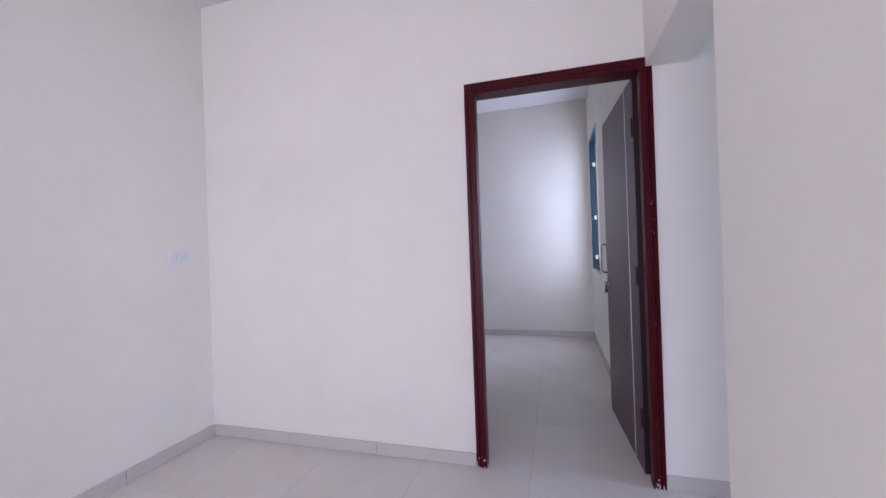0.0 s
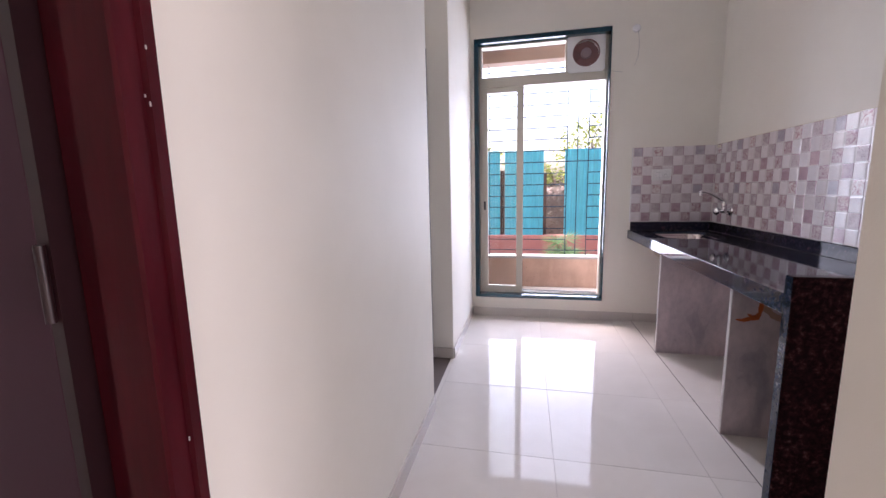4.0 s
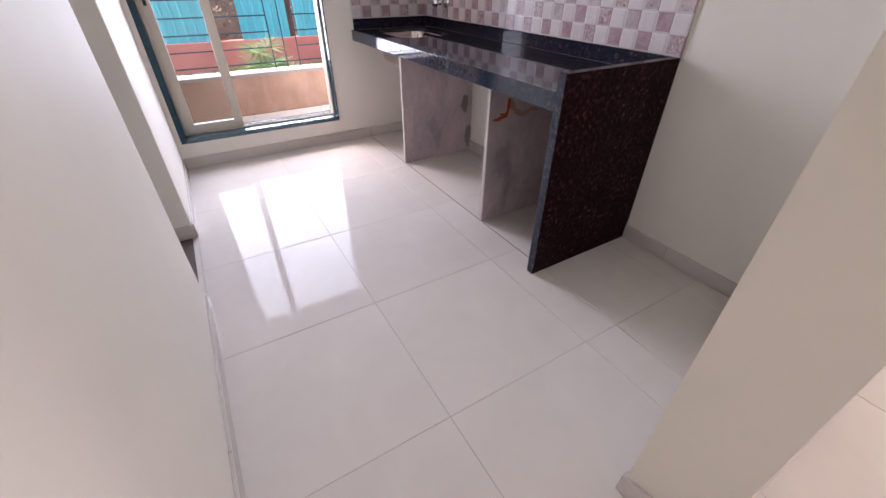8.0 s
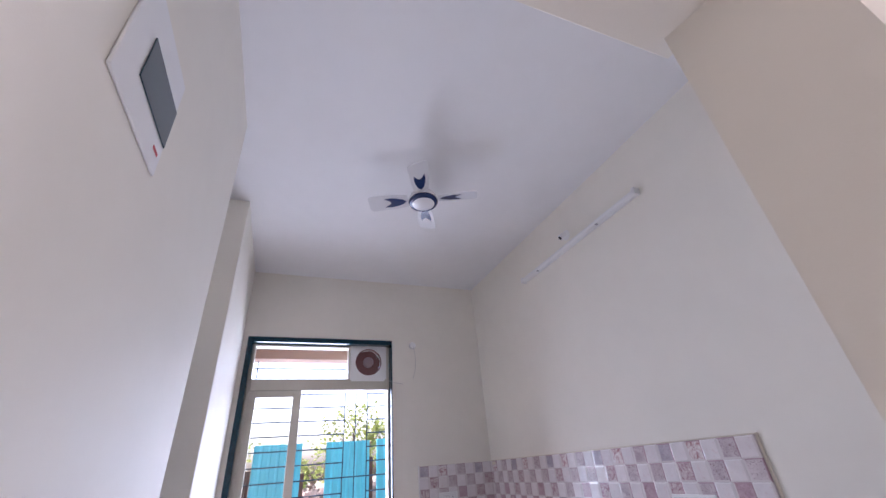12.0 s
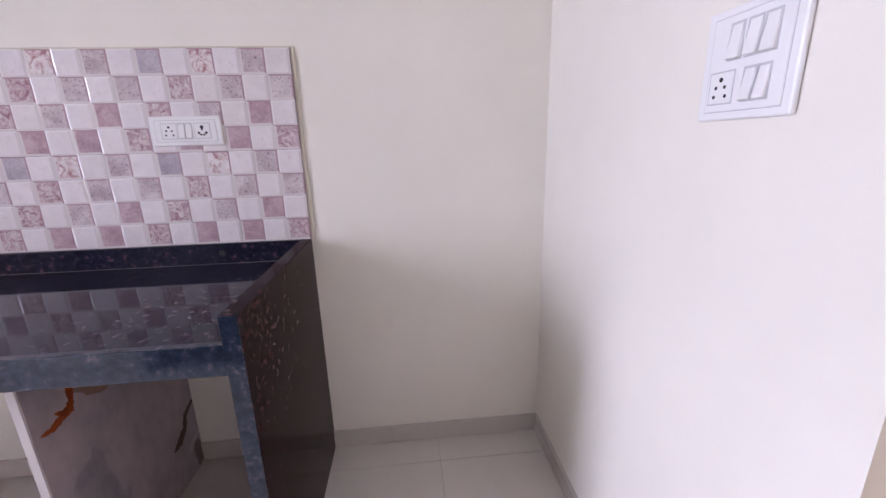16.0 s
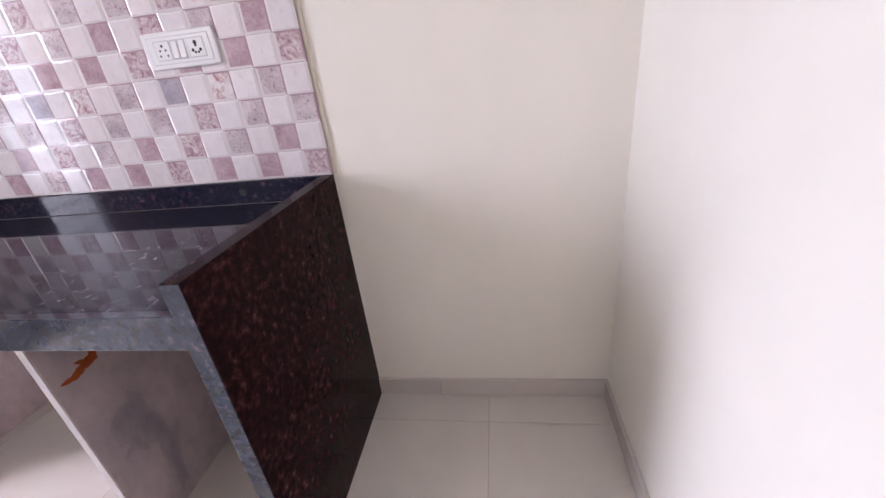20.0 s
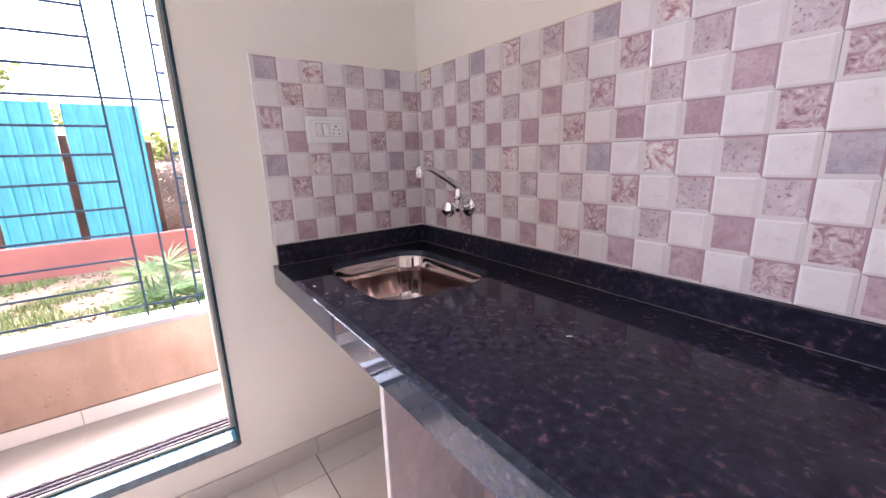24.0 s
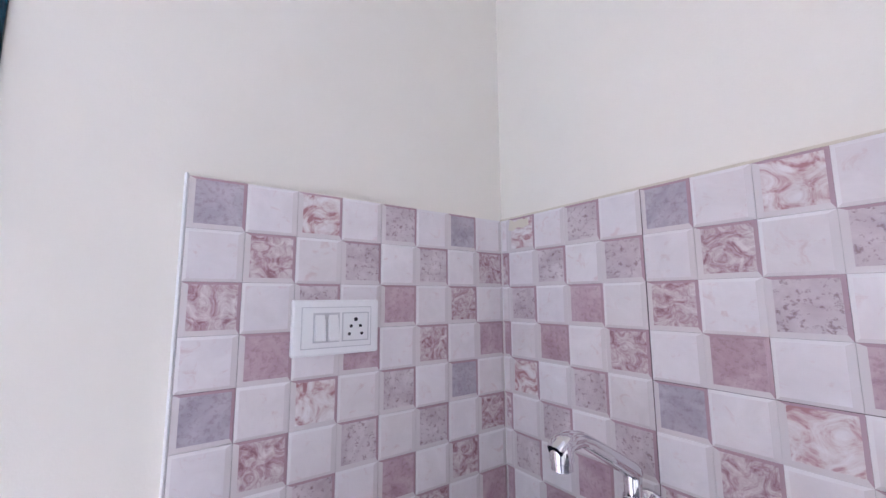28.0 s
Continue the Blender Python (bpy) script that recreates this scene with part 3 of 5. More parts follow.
def floor_tile(parent, x0, x1, y0, y1, material, gap=0.0008):
    key = (round(x1 - x0, 3), round(y1 - y0, 3), material.name)
    if key not in TILE_MESHES:
        lx, ly = key[0], key[1]
        TILE_MESHES[key] = finish("floor_tile", box(gap, gap, -0.012, lx - gap, ly - gap, 0, 0.0009), material)
    ob = new("floor_tile", TILE_MESHES[key])
    ob.parent = parent
    ob.matrix_parent_inverse = Matrix.Translation(-parent.location)
    ob.location = (x0, y0, 0)
    return ob


def tiled_floor(name, label, x0, y0, x1, y1, cuts_y=(), material=M_FLOOR):
    root = thing(name, (x0, y0, 0), label, "floor", "", "structure")
    part("grout_bed", box(x0, y0, -0.05, x1, y1, -0.0016), M_GROUT, root, "grey grout in the floor joints")
    for ax, bx in tile_rows(x0, x1, JX):
        for ay, by in tile_rows(y0, y1, JY, cuts_y):
            floor_tile(root, ax, bx, ay, by, material)
    return root


tiled_floor("floor_kitchen", "glossy cream vitrified floor tiles in the kitchen", STUB_W + 0.1, 0, 0, NW_Y + 0.03, (0.569,))
part("wide_joint", box(-2.116, 0.5665, -0.001, -0.012, 0.5705, 0.0006), M_JOINT, bpy.data.objects["floor_kitchen"], "dark wide joint along the counter front")
tiled_floor("floor_living", "glossy cream vitrified floor tiles in the living room", LIV_W, LIV_S, STUB_W + 0.1, NW_Y)
tiled_floor("floor_bedroom", "glossy cream vitrified floor tiles in the bedroom", BED_W, NW_Y, BED_E, BED_N)
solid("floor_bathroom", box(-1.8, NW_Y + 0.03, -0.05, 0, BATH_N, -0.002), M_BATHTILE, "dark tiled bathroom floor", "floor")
tiled_floor("floor_balcony", "cream tiled balcony floor, its colour dimmed against the outdoor light", 0.2, -0.5, 0.85, 2.0, (), M_FLOOR_DIMMED)

# ---- kitchen window ----
win = thing("window_1", (0.1, WIN_Y0, WIN_Z0), "tall sliding window with beige aluminium frame, one half open", "window", "", "structure")
F = 0.038
part("granite_jamb", box(-0.006, WIN_Y1 - F, WIN_Z0, 0.2, WIN_Y1, WIN_Z1, 0.002), M_TEAL, win, "dark polished granite window surround")
part("granite_jamb", box(-0.006, WIN_Y0, WIN_Z0, 0.2, WIN_Y0 + 0.009, WIN_Z1, 0.002), M_TEAL, win, "dark polished granite window surround")
part("granite_head", box(-0.006, WIN_Y0 + 0.009, WIN_Z1 - F, 0.2, WIN_Y1 - F, WIN_Z1, 0.002), M_TEAL, win, "dark polished granite window surround")
part("granite_sill", box(-0.012, WIN_Y0 + 0.009, WIN_Z0, 0.2, WIN_Y1 - F, WIN_Z0 + 0.03, 0.003), M_SILL, win, "polished dark green granite window sill")
WY0, WY1, WZ0, WZ1 = WIN_Y0 + 0.009, WIN_Y1 - F, WIN_Z0 + 0.03, WIN_Z1 - F
TZ0, TZ1 = 2.055, 2.14
part("frame_stile", box(0.07, WY1 - 0.022, WZ0, 0.15, WY1, WZ1, 0.002), M_ALU, win)
part("frame_stile", box(0.07, WY0, WZ0, 0.15, WY0 + 0.012, TZ0, 0.002), M_ALU, win)
part("frame_stile", box(0.07, WY0, TZ0, 0.15, WY0 + 0.027, WZ1, 0.002), M_ALU, win)
part("frame_head", box(0.07, WY0 + 0.027, WZ1 - 0.014, 0.15, WY1 - 0.022, WZ1, 0.002), M_ALU, win)
part("transom", box(0.066, WY0 + 0.027, TZ0, 0.154, WY1 - 0.022, TZ1, 0.003), M_ALU, win)
# near-black bed paints the shade between the track rails
part("track_base", box(0.0705, WY0 + 0.012, WZ0, 0.1495, WY1 - 0.022, WZ0 + 0.004), M_GROOVE_SHADE, win, "sliding track bed, coloured near black as the shade in its grooves")
for x0, x1, tall in ((0.070, 0.076, 0.010), (0.0950, 0.0980, 0.007), (0.1155, 0.1185, 0.007), (0.1370, 0.1400, 0.007)):
    part("track_rail", box(x0, WY0 + 0.012, WZ0, x1, WY1 - 0.022, WZ0 + tall, 0.001), M_ALU, win, "beige aluminium sliding track")
part("mullion", box(0.07, 1.150, TZ1, 0.15, 1.166, WZ1 - 0.014, 0.002), M_ALU, win)


def pane(name, y0, y1, z0, z1, x, parent, material=None):
    ob = part(name, box(x, y0, z0, x + 0.005, y1, z1), material or M_GLASS, parent, "clear glass pane")
    ob.visible_shadow = False
    return ob


pane("pane", 1.166, WY1 - 0.022, TZ1, WZ1 - 0.014, 0.108, win)


def sash(x, y0, y1, label):
    root = part("sash", box(x, y0, WZ0 + 0.010, x + 0.022, y0 + 0.058, TZ0, 0.002), M_ALU, win, label)
    part("sash_stile", box(x, y1 - 0.05, WZ0 + 0.010, x + 0.022, y1, TZ0, 0.002), M_ALU, root)
    part("sash_rail", box(x, y0 + 0.058, WZ0 + 0.010, x + 0.022, y1 - 0.05, WZ0 + 0.066, 0.002), M_ALU, root)
    part("sash_rail", box(x, y0 + 0.058, TZ0 - 0.045, x + 0.022, y1 - 0.05, TZ0, 0.002), M_ALU, root)
    g = part("pane", box(x + 0.009, y0 + 0.058, WZ0 + 0.066, x + 0.013, y1 - 0.05, TZ0 - 0.045), M_GLASS, root, "clear glass pane")
    g.visible_shadow = False
    return root


s1 = sash(0.078, 1.508, WY1 - 0.022, "beige sliding sash pushed open")
part("latch", box(0.070, WY1 - 0.052, 0.98, 0.078, WY1 - 0.034, 1.06, 0.003), M_BLACK, s1, "black sash latch")

# exhaust fan in the upper light
fan = thing("exhaust_fan", (0.06, 0.85, 2.115), "white plastic exhaust fan with maroon blades in the window light", "exhaust fan")
EY, EZ = 1.004, 2.272
bmh = bm_new()
rim = [(0.150 * math.copysign(1, math.cos(a)) if abs(math.cos(a)) > abs(math.sin(a)) else 0.150 * math.cos(a) / abs(math.sin(a)),
        0.150 * math.copysign(1, math.sin(a)) if abs(math.sin(a)) >= abs(math.cos(a)) else 0.150 * math.sin(a) / abs(math.cos(a))) for a in [2 * math.pi * (k + 0.5) / 48 for k in range(48)]]
hole = [(0.108 * math.cos(2 * math.pi * (k + 0.5) / 48), 0.108 * math.sin(2 * math.pi * (k + 0.5) / 48)) for k in range(48)]
vo = [bmh.verts.new((0.052, EY + p, EZ + q)) for p, q in rim]
vb = [bmh.verts.new((0.150, EY + p, EZ + q)) for p, q in rim]
vi = [bmh.verts.new((0.046, EY + p, EZ + q)) for p, q in hole]
vj = [bmh.verts.new((0.120, EY + p, EZ + q)) for p, q in hole]
for k in range(48):
    j = (k + 1) % 48
    bmh.faces.new((vo[k], vo[j], vi[j], vi[k]))
    bmh.faces.new((vb[j], vb[k], vo[k], vo[j]))
    bmh.faces.new((vi[k], vi[j], vj[j], vj[k]))
part("housing", bmh, M_PLASTIC, fan, "white plastic fan housing", True)
part("guard_ring", add_lathe(bm_new(), [(0.100, 0.0), (0.108, 0.0), (0.108, 0.008), (0.100, 0.008), (0.100, 0.0)], pose(0.047, EY, EZ, 0, 90, 0), 40), M_FANBROWN, fan, "maroon guard ring", True)
for k in range(5):
    z = EZ - 0.088 + 0.044 * k
    part("shutter_flap", box(0.128, EY - 0.104, z - 0.0217, 0.131, EY + 0.104, z + 0.0217, 0.001), M_FANBROWN, fan, "maroon gravity shutter flap")
part("hub", add_lathe(bm_new(), [(0, 0.0), (0.036, 0.0), (0.042, 0.008), (0.042, 0.03), (0, 0.03)], pose(0.044, EY, EZ, 0, 90, 0)), M_HUB, fan, "dull mauve hub", True)
for k in range(6):
    b = bm_new()
    a = k * math.pi / 3
    pts = [(0.030, -0.016), (0.060, -0.042), (0.088, -0.050), (0.101, -0.020), (0.100, 0.020), (0.086, 0.034), (0.058, 0.026), (0.032, 0.018)]
    v = [b.verts.new((0.085 + 0.15 * q, EY + p * math.cos(a) - q * math.sin(a), EZ + p * math.sin(a) + q * math.cos(a))) for p, q in pts]
    f = b.faces.new(v)
    ext = bmesh.ops.extrude_face_region(b, geom=[f])
    for e in ext["geom"]:
        if isinstance(e, bmesh.types.BMVert):
            e.co.x += 0.003
    part("blade", b, M_FANBROWN, fan)

# grille of iron bars on the parapet
bars = thing("window_grille", (0.95, 1.0, 0.42), "black painted iron safety grille with thin bars", "grille")
GX = 0.95
def bar(y0, z0, y1, z1, r=0.0055):
    part("bar", add_tube(bm_new(), [(GX, y0, z0), (GX, y1, z1)], r, 6), M_IRON, bars)
for y in (1.89, 1.052, 0.945, 0.832, -0.25):
    bar(y, 0.42, y, 2.49, 0.0050)
for z in (0.478, 1.453, 2.42):
    bar(-0.5, z, 1.98, z, 0.0055)
for k in range(1, 8):
    z = 0.478 + 0.1219 * k
    bar(1.052, z, 1.89, z), bar(-0.25, z, 0.832, z)
for k in range(1, 8):
    z = 1.453 + 0.1209 * k
    bar(1.052, z, 1.89, z), bar(-0.25, z, 0.832, z)

def mbox(m, x0, y0, z0, x1, y1, z1, bevel=0.0, seg=1):
    b = box(x0, y0, z0, x1, y1, z1, bevel, seg)
    bmesh.ops.transform(b, matrix=m, verts=b.verts[:])
    return b


# ---- granite counter ----
SLAB_T, SLAB_B, FRONT = 0.803, 0.775, 0.632
counter = thing("kitchen_counter", (-1.08, 0.3, 0), "dark brown-black granite kitchen counter on stone slab legs", "kitchen counter")


def rounded_rect(cx, cy, hx, hy, r, n=7):
    pts = []
    for sx, sy, a0 in ((1, 1, 0), (-1, 1, 90), (-1, -1, 180), (1, -1, 270)):
        for k in range(n):
            a = radians(a0 + 90 * k / (n - 1))
            pts.append((cx + sx * (hx - r) + r * math.cos(a), cy + sy * (hy - r) + r * math.sin(a)))
    return pts


SINK = (-0.359, 0.314, 0.242, 0.195)
loop = rounded_rect(*SINK, 0.100)
top = bm_new()
X0, X1, Y0, Y1 = -0.78, -0.001, 0.001, FRONT - 0.0225
outer = []
for px, py in loop:
    dx, dy = px - SINK[0], py - SINK[1]
    s = min(((X1 if dx > 0 else X0) - SINK[0]) / dx if abs(dx) > 1e-9 else 1e9, ((Y1 if dy > 0 else Y0) - SINK[1]) / dy if abs(dy) > 1e-9 else 1e9)
    outer.append((SINK[0] + dx * s, SINK[1] + dy * s))
corner_pts = {0: (X1, Y1), 1: (X0, Y1), 2: (X0, Y0), 3: (X1, Y0)}
for q in range(4):
    outer[q * 7 + 3] = corner_pts[q]
vt, vh = [top.verts.new((*p, SLAB_T)) for p in outer], [top.verts.new((*p, SLAB_T)) for p in loop]
vtb, vhb = [top.verts.new((*p, SLAB_B)) for p in outer], [top.verts.new((*p, SLAB_B)) for p in loop]
n = len(loop)
for k in range(n):
    j = (k + 1) % n
    top.faces.new((vt[k], vt[j], vh[j], vh[k]))
    top.faces.new((vtb[j], vtb[k], vhb[k], vhb[j]))
    top.faces.new((vh[k], vh[j], vhb[j], vhb[k]))
    top.faces.new((vt[j], vt[k], vtb[k], vtb[j]))
add_box(top, -2.116, Y0, SLAB_B, X0, Y1, SLAB_T)
lip = bm_new()
lip_rings = []
for grow, z in ((0.005, SLAB_T + 0.0004), (0.0012, SLAB_T - 0.0006), (-0.0008, SLAB_T - 0.0035), (-0.0008, SLAB_B)):
    lip_rings.append([lip.verts.new((px, py, z)) for px, py in rounded_rect(SINK[0], SINK[1], SINK[2] + grow, SINK[3] + grow, 0.100 + grow)])
for a, c in zip(lip_rings, lip_rings[1:]):
    for k in range(n):
        j = (k + 1) % n
        lip.faces.new((a[k], a[j], c[j], c[k]))
part("cutout_edge", lip, M_GRANITE_EDGE, counter, "greyish cut granite edge round the sink", True)
part("worktop", top, M_GRANITE, counter, "polished brown-black granite worktop with a sink cut-out")
part("front_fascia", box(-2.116, FRONT - 0.022, 0.734, -0.001, FRONT, SLAB_T + 0.0006, 0.002, 2), M_GRANITE_EDGE, counter, "polished granite front edge with a bluish reflection in its colour")
part("upstand", box(-2.116, 0.001, SLAB_T, -0.022, 0.022, 0.872, 0.002), M_GRANITE, counter, "granite upstand along the wall")
part("upstand", box(-0.022, 0.001, SLAB_T, -0.001, 0.615, 0.872, 0.002), M_GRANITE, counter, "granite upstand along the wall")
part("joint_bead", box(-2.116, 0.022, SLAB_T - 0.001, -0.022, 0.0235, SLAB_T + 0.0008), M_BEAD, counter, "grey cement joint bead")
part("joint_bead", box(-0.0235, 0.0235, SLAB_T - 0.001, -0.022, 0.612, SLAB_T + 0.0008), M_BEAD, counter, "grey cement joint bead")
part("drain_plug", add_lathe(bm_new(), [(0, 0.003), (0.010, 0.003), (0.012, 0), (0, 0)], pose(-1.86, 0.022, 0.84, -90, 0, 0), 14), M_BLACK, counter, "black plugged pipe hole", True)
for px, py, a in ((-0.330, 0.595, 20), (-0.984, 0.305, 50)):
    part("paint_speck", mbox(pose(px, py, SLAB_T, 0, 0, a), -0.006, -0.0022, 0.0, 0.006, 0.0022, 0.0012, 0.0008), M_PUTTY, counter, "dried white paint speck")
part("end_panel", box(-2.155, 0.0005, 0.0005, -2.117, 0.642, 0.872, 0.002), M_GRANITE_RED, counter, "dark granite end panel reaching the floor")


# thin strip whose bluish colour stands in for the edge's reflection
part("panel_edge_sheen", box(-2.154, 0.6421, 0.001, -2.118, 0.6436, 0.871, 0.0006), M_GRANITE_EDGE, counter, "polished granite panel edge with a bluish reflection in its colour")


def stone_leg(x):
    leg = part("leg", box(x, 0.002, 0.0005, x + 0.022, 0.568, 0.7745, 0.001), M_STONE, counter, "raw grey stone slab leg with stains")
    part("cut_edge", box(x + 0.001, 0.568, 0.0005, x + 0.021, 0.5705, 0.774, 0.0006), M_STONE_EDGE, leg, "pale cut stone edge")
    return leg


leg_a, leg_b = stone_leg(-0.685), stone_leg(-1.645)


def blotch(parent, name, material, x, outline, label):
    """A thin irregular smear that lies on a slab leg's face."""
    b = bm_new()
    add_prism(b, outline, "x", x - 0.0012, x + 0.0003)
    part(name, b, material, parent, label)


def ragged(cy, cz, ry, rz, seed, n=22, lean=0.0):
    rnd = random.Random(seed)
    pts = []
    for k in range(n):
        a = 2 * math.pi * k / n
        r = 0.72 + 0.5 * rnd.random()
        y, z = ry * r * math.cos(a), rz * r * math.sin(a)
        pts.append((cy + y + lean * z, cz + z))
    return pts


def streak(path, widths, seed):
    """A ragged ribbon along a path on a slab leg."""
    rnd = random.Random(seed)
    pts, ws = [], []
    for k in range(len(path) - 1):
        for s in range(5):
            f = s / 5
            pts.append(Vector(path[k]).lerp(Vector(path[k + 1]), f))
            ws.append((widths[k] * (1 - f) + widths[k + 1] * f) * rnd.uniform(0.7, 1.25))
    pts.append(Vector(path[-1]))
    ws.append(widths[-1] * 0.5)
    left, right = [], []
    for k, p in enumerate(pts):
        d = (pts[min(k + 1, len(pts) - 1)] - pts[max(k - 1, 0)]).normalized()
        n = Vector((-d.y, d.x)) * ws[k]
        left.append(tuple(p + n))
        right.append(tuple(p - n))
    return left + right[::-1]


blotch(leg_b, "rust_stain", M_RUST, -1.645, streak([(0.452, 0.660), (0.456, 0.600), (0.466, 0.580), (0.494, 0.572), (0.520, 0.563), (0.550, 0.566)], [0.010, 0.009, 0.012, 0.010, 0.008, 0.003], 3), "orange rust stain on the stone")
blotch(leg_b, "rust_stain", M_RUST, -1.645, streak([(0.475, 0.578), (0.490, 0.584), (0.506, 0.593)], [0.008, 0.006, 0.002], 4), "orange rust stain on the stone")
blotch(leg_b, "rust_stain", M_RUST_PALE, -1.6448, streak([(0.450, 0.640), (0.405, 0.590), (0.358, 0.566), (0.300, 0.590), (0.262, 0.578)], [0.020, 0.014, 0.012, 0.010, 0.004], 6), "faint orange rust stain on the stone")
blotch(leg_b, "damp_streak", M_SMEAR, -1.645, streak([(0.006, 0.272), (0.040, 0.258), (0.066, 0.246), (0.078, 0.205), (0.120, 0.178), (0.158, 0.168)], [0.006, 0.011, 0.012, 0.012, 0.017, 0.005], 7), "brown cement smear")
blotch(leg_a, "damp_streak", M_DAMP, -0.685, streak([(0.058, 0.420), (0.068, 0.360), (0.060, 0.295)], [0.018, 0.034, 0.012], 8), "dark damp cement smear")
for leg, x, cz, rz, seed in ((leg_a, -0.685, 0.12, 0.08, 15), (leg_b, -1.645, 0.07, 0.06, 16)):
    blotch(leg, "cement_smear", M_DAMP, x, ragged(0.030, cz, 0.026, rz, seed), "dark damp cement smear")
blotch(leg_a, "putty_drip", M_PUTTY, -0.685, streak([(0.050, 0.205), (0.062, 0.190), (0.066, 0.140)], [0.010, 0.009, 0.003], 11), "white putty drip")
blotch(leg_b, "putty_drip", M_PUTTY, -1.6452, streak([(0.086, 0.094), (0.074, 0.106), (0.054, 0.122), (0.030, 0.126), (0.008, 0.138)], [0.004, 0.011, 0.013, 0.012, 0.004], 12), "white putty drip")

# sink
sink = thing("kitchen_sink", (SINK[0], SINK[1], 0.63), "stainless steel kitchen sink set into the granite", "sink")
basin = bm_new()
levels = [(-0.0012, 0.7790, 0.099), (-0.0014, 0.7835, 0.099), (-0.0045, 0.7856, 0.096), (-0.0125, 0.7850, 0.090), (-0.0165, 0.7790, 0.088), (-0.021, 0.72, 0.085), (-0.028, 0.655, 0.080), (-0.036, 0.628, 0.074), (-0.058, 0.608, 0.062), (-0.145, 0.602, 0.03)]
rings = []
for grow, z, r in levels:
    hx, hy = SINK[2] + grow, SINK[3] + grow
    rings.append([basin.verts.new((px, py, z)) for px, py in rounded_rect(SINK[0], SINK[1], hx, hy, min(r, hy - 0.001))])
for a, b in zip(rings, rings[1:]):
    for k in range(n):
        j = (k + 1) % n
        basin.faces.new((a[k], a[j], b[j], b[k]))
drain_ring = [basin.verts.new((SINK[0] + 0.042 * math.cos(2 * math.pi * (k + 3.5) / n - 0.4), SINK[1] + 0.042 * math.sin(2 * math.pi * (k + 3.5) / n - 0.4), 0.599)) for k in range(n)]
for k in range(n):
    j = (k + 1) % n
    basin.faces.new((rings[-1][k], rings[-1][j], drain_ring[j], drain_ring[k]))
ob = part("basin", basin, M_STEEL, sink, "pressed stainless steel bowl", True)
sol = ob.modifiers.new("thickness", "SOLIDIFY")
sol.thickness, sol.offset = 0.0015, -1
part("drain", add_lathe(bm_new(), [(0.046, 0.6015), (0.042, 0.603), (0.036, 0.599), (0.030, 0.587), (0.010, 0.583), (0, 0.583)], Matrix.Translation((SINK[0], SINK[1], 0)), 24), M_CHROME, sink, "chrome drain ring", True)
part("drain_pipe", add_lathe(bm_new(), [(0.024, 0.584), (0.024, 0.53), (0, 0.53)], Matrix.Translation((SINK[0], SINK[1], 0)), 16), M_PLASTIC, sink, "white plastic waste stub", True)

# wall tap
tap = thing("wall_tap", (-0.322, 0.012, 0.978), "chrome wall-mounted tap with swivel spout above the sink", "tap")
TX, TZ = -0.322, 0.976
part("flange", add_lathe(bm_new(), [(0, 0), (0.037, 0), (0.037, 0.003), (0.034, 0.007), (0.022, 0.012), (0.015, 0.014), (0, 0.014)], pose(TX, 0.012, TZ, -90, 0, 0), 32), M_CHROME, tap, "domed chrome wall flange", True)
part("body", add_lathe(bm_new(), [(0, 0.0), (0.013, 0.0), (0.013, 0.020), (0.016, 0.024), (0.017, 0.040), (0.016, 0.058), (0.012, 0.064), (0.0125, 0.074), (0, 0.074)], pose(TX, 0.015, TZ, -90, 0, 0), 24), M_CHROME, tap, "", True)
knob = bm_new()
prof = [(0.0, 0.0), (0.011, 0.0), (0.020, 0.006), (0.0265, 0.014), (0.0275, 0.022), (0.024, 0.031), (0.013, 0.036), (0.0, 0.037)]
krings = []
for r, h in prof:
    ring = []
    for k in range(36):
        a = 2 * math.pi * k / 36
        lobe = 1 + 0.06 * math.cos(4 * a) * min(1, r / 0.02)
        ring.append(knob.verts.new(pose(TX, 0.087, TZ, -90, 0, 20) @ Vector((r * lobe * math.cos(a), r * lobe * math.sin(a), h))))
    krings.append(ring)
for a, c in zip(krings, krings[1:]):
    for k in range(36):
        j = (k + 1) % 36
        knob.faces.new((a[k], a[j], c[j], c[k]))
bmesh.ops.remove_doubles(knob, verts=knob.verts[:], dist=1e-6)
part("knob", knob, M_CHROME, tap, "lobed chrome tap knob", True)
part("riser", add_lathe(bm_new(), [(0, 0), (0.011, 0), (0.011, 0.014), (0.0135, 0.016), (0.0150, 0.020), (0.0150, 0.028), (0.0125, 0.030), (0.0125, 0.054), (0.010, 0.058), (0, 0.058)], pose(TX, 0.058, TZ + 0.012, 0, 0, 0), 20), M_CHROME, tap, "", True)


def spout_bar(path, half_w, half_h):
    """A flattened bar with rounded corners along a path of (y, z)."""
    b, rings = bm_new(), []
    for i, (y, z) in enumerate(path):
        p, q = path[max(i - 1, 0)], path[min(i + 1, len(path) - 1)]
        d = math.hypot(q[0] - p[0], q[1] - p[1])
        ny, nz = -(q[1] - p[1]) / d, (q[0] - p[0]) / d
        ring = []
        for k in range(16):
            a = 2 * math.pi * k / 16
            c, sn = math.cos(a), math.sin(a)
            u = half_w[i] * math.copysign(abs(c) ** 0.6, c)
            v = half_h[i] * math.copysign(abs(sn) ** 0.6, sn)
            ring.append(b.verts.new((TX + u, 0.058 + y + ny * v, TZ + z + nz * v)))
        rings.append(ring)
    for a, c in zip(rings, rings[1:]):
        for k in range(16):
            j = (k + 1) % 16
            b.faces.new((a[k], a[j], c[j], c[k]))
    b.faces.new(rings[0])
    b.faces.new(rings[-1])
    return b


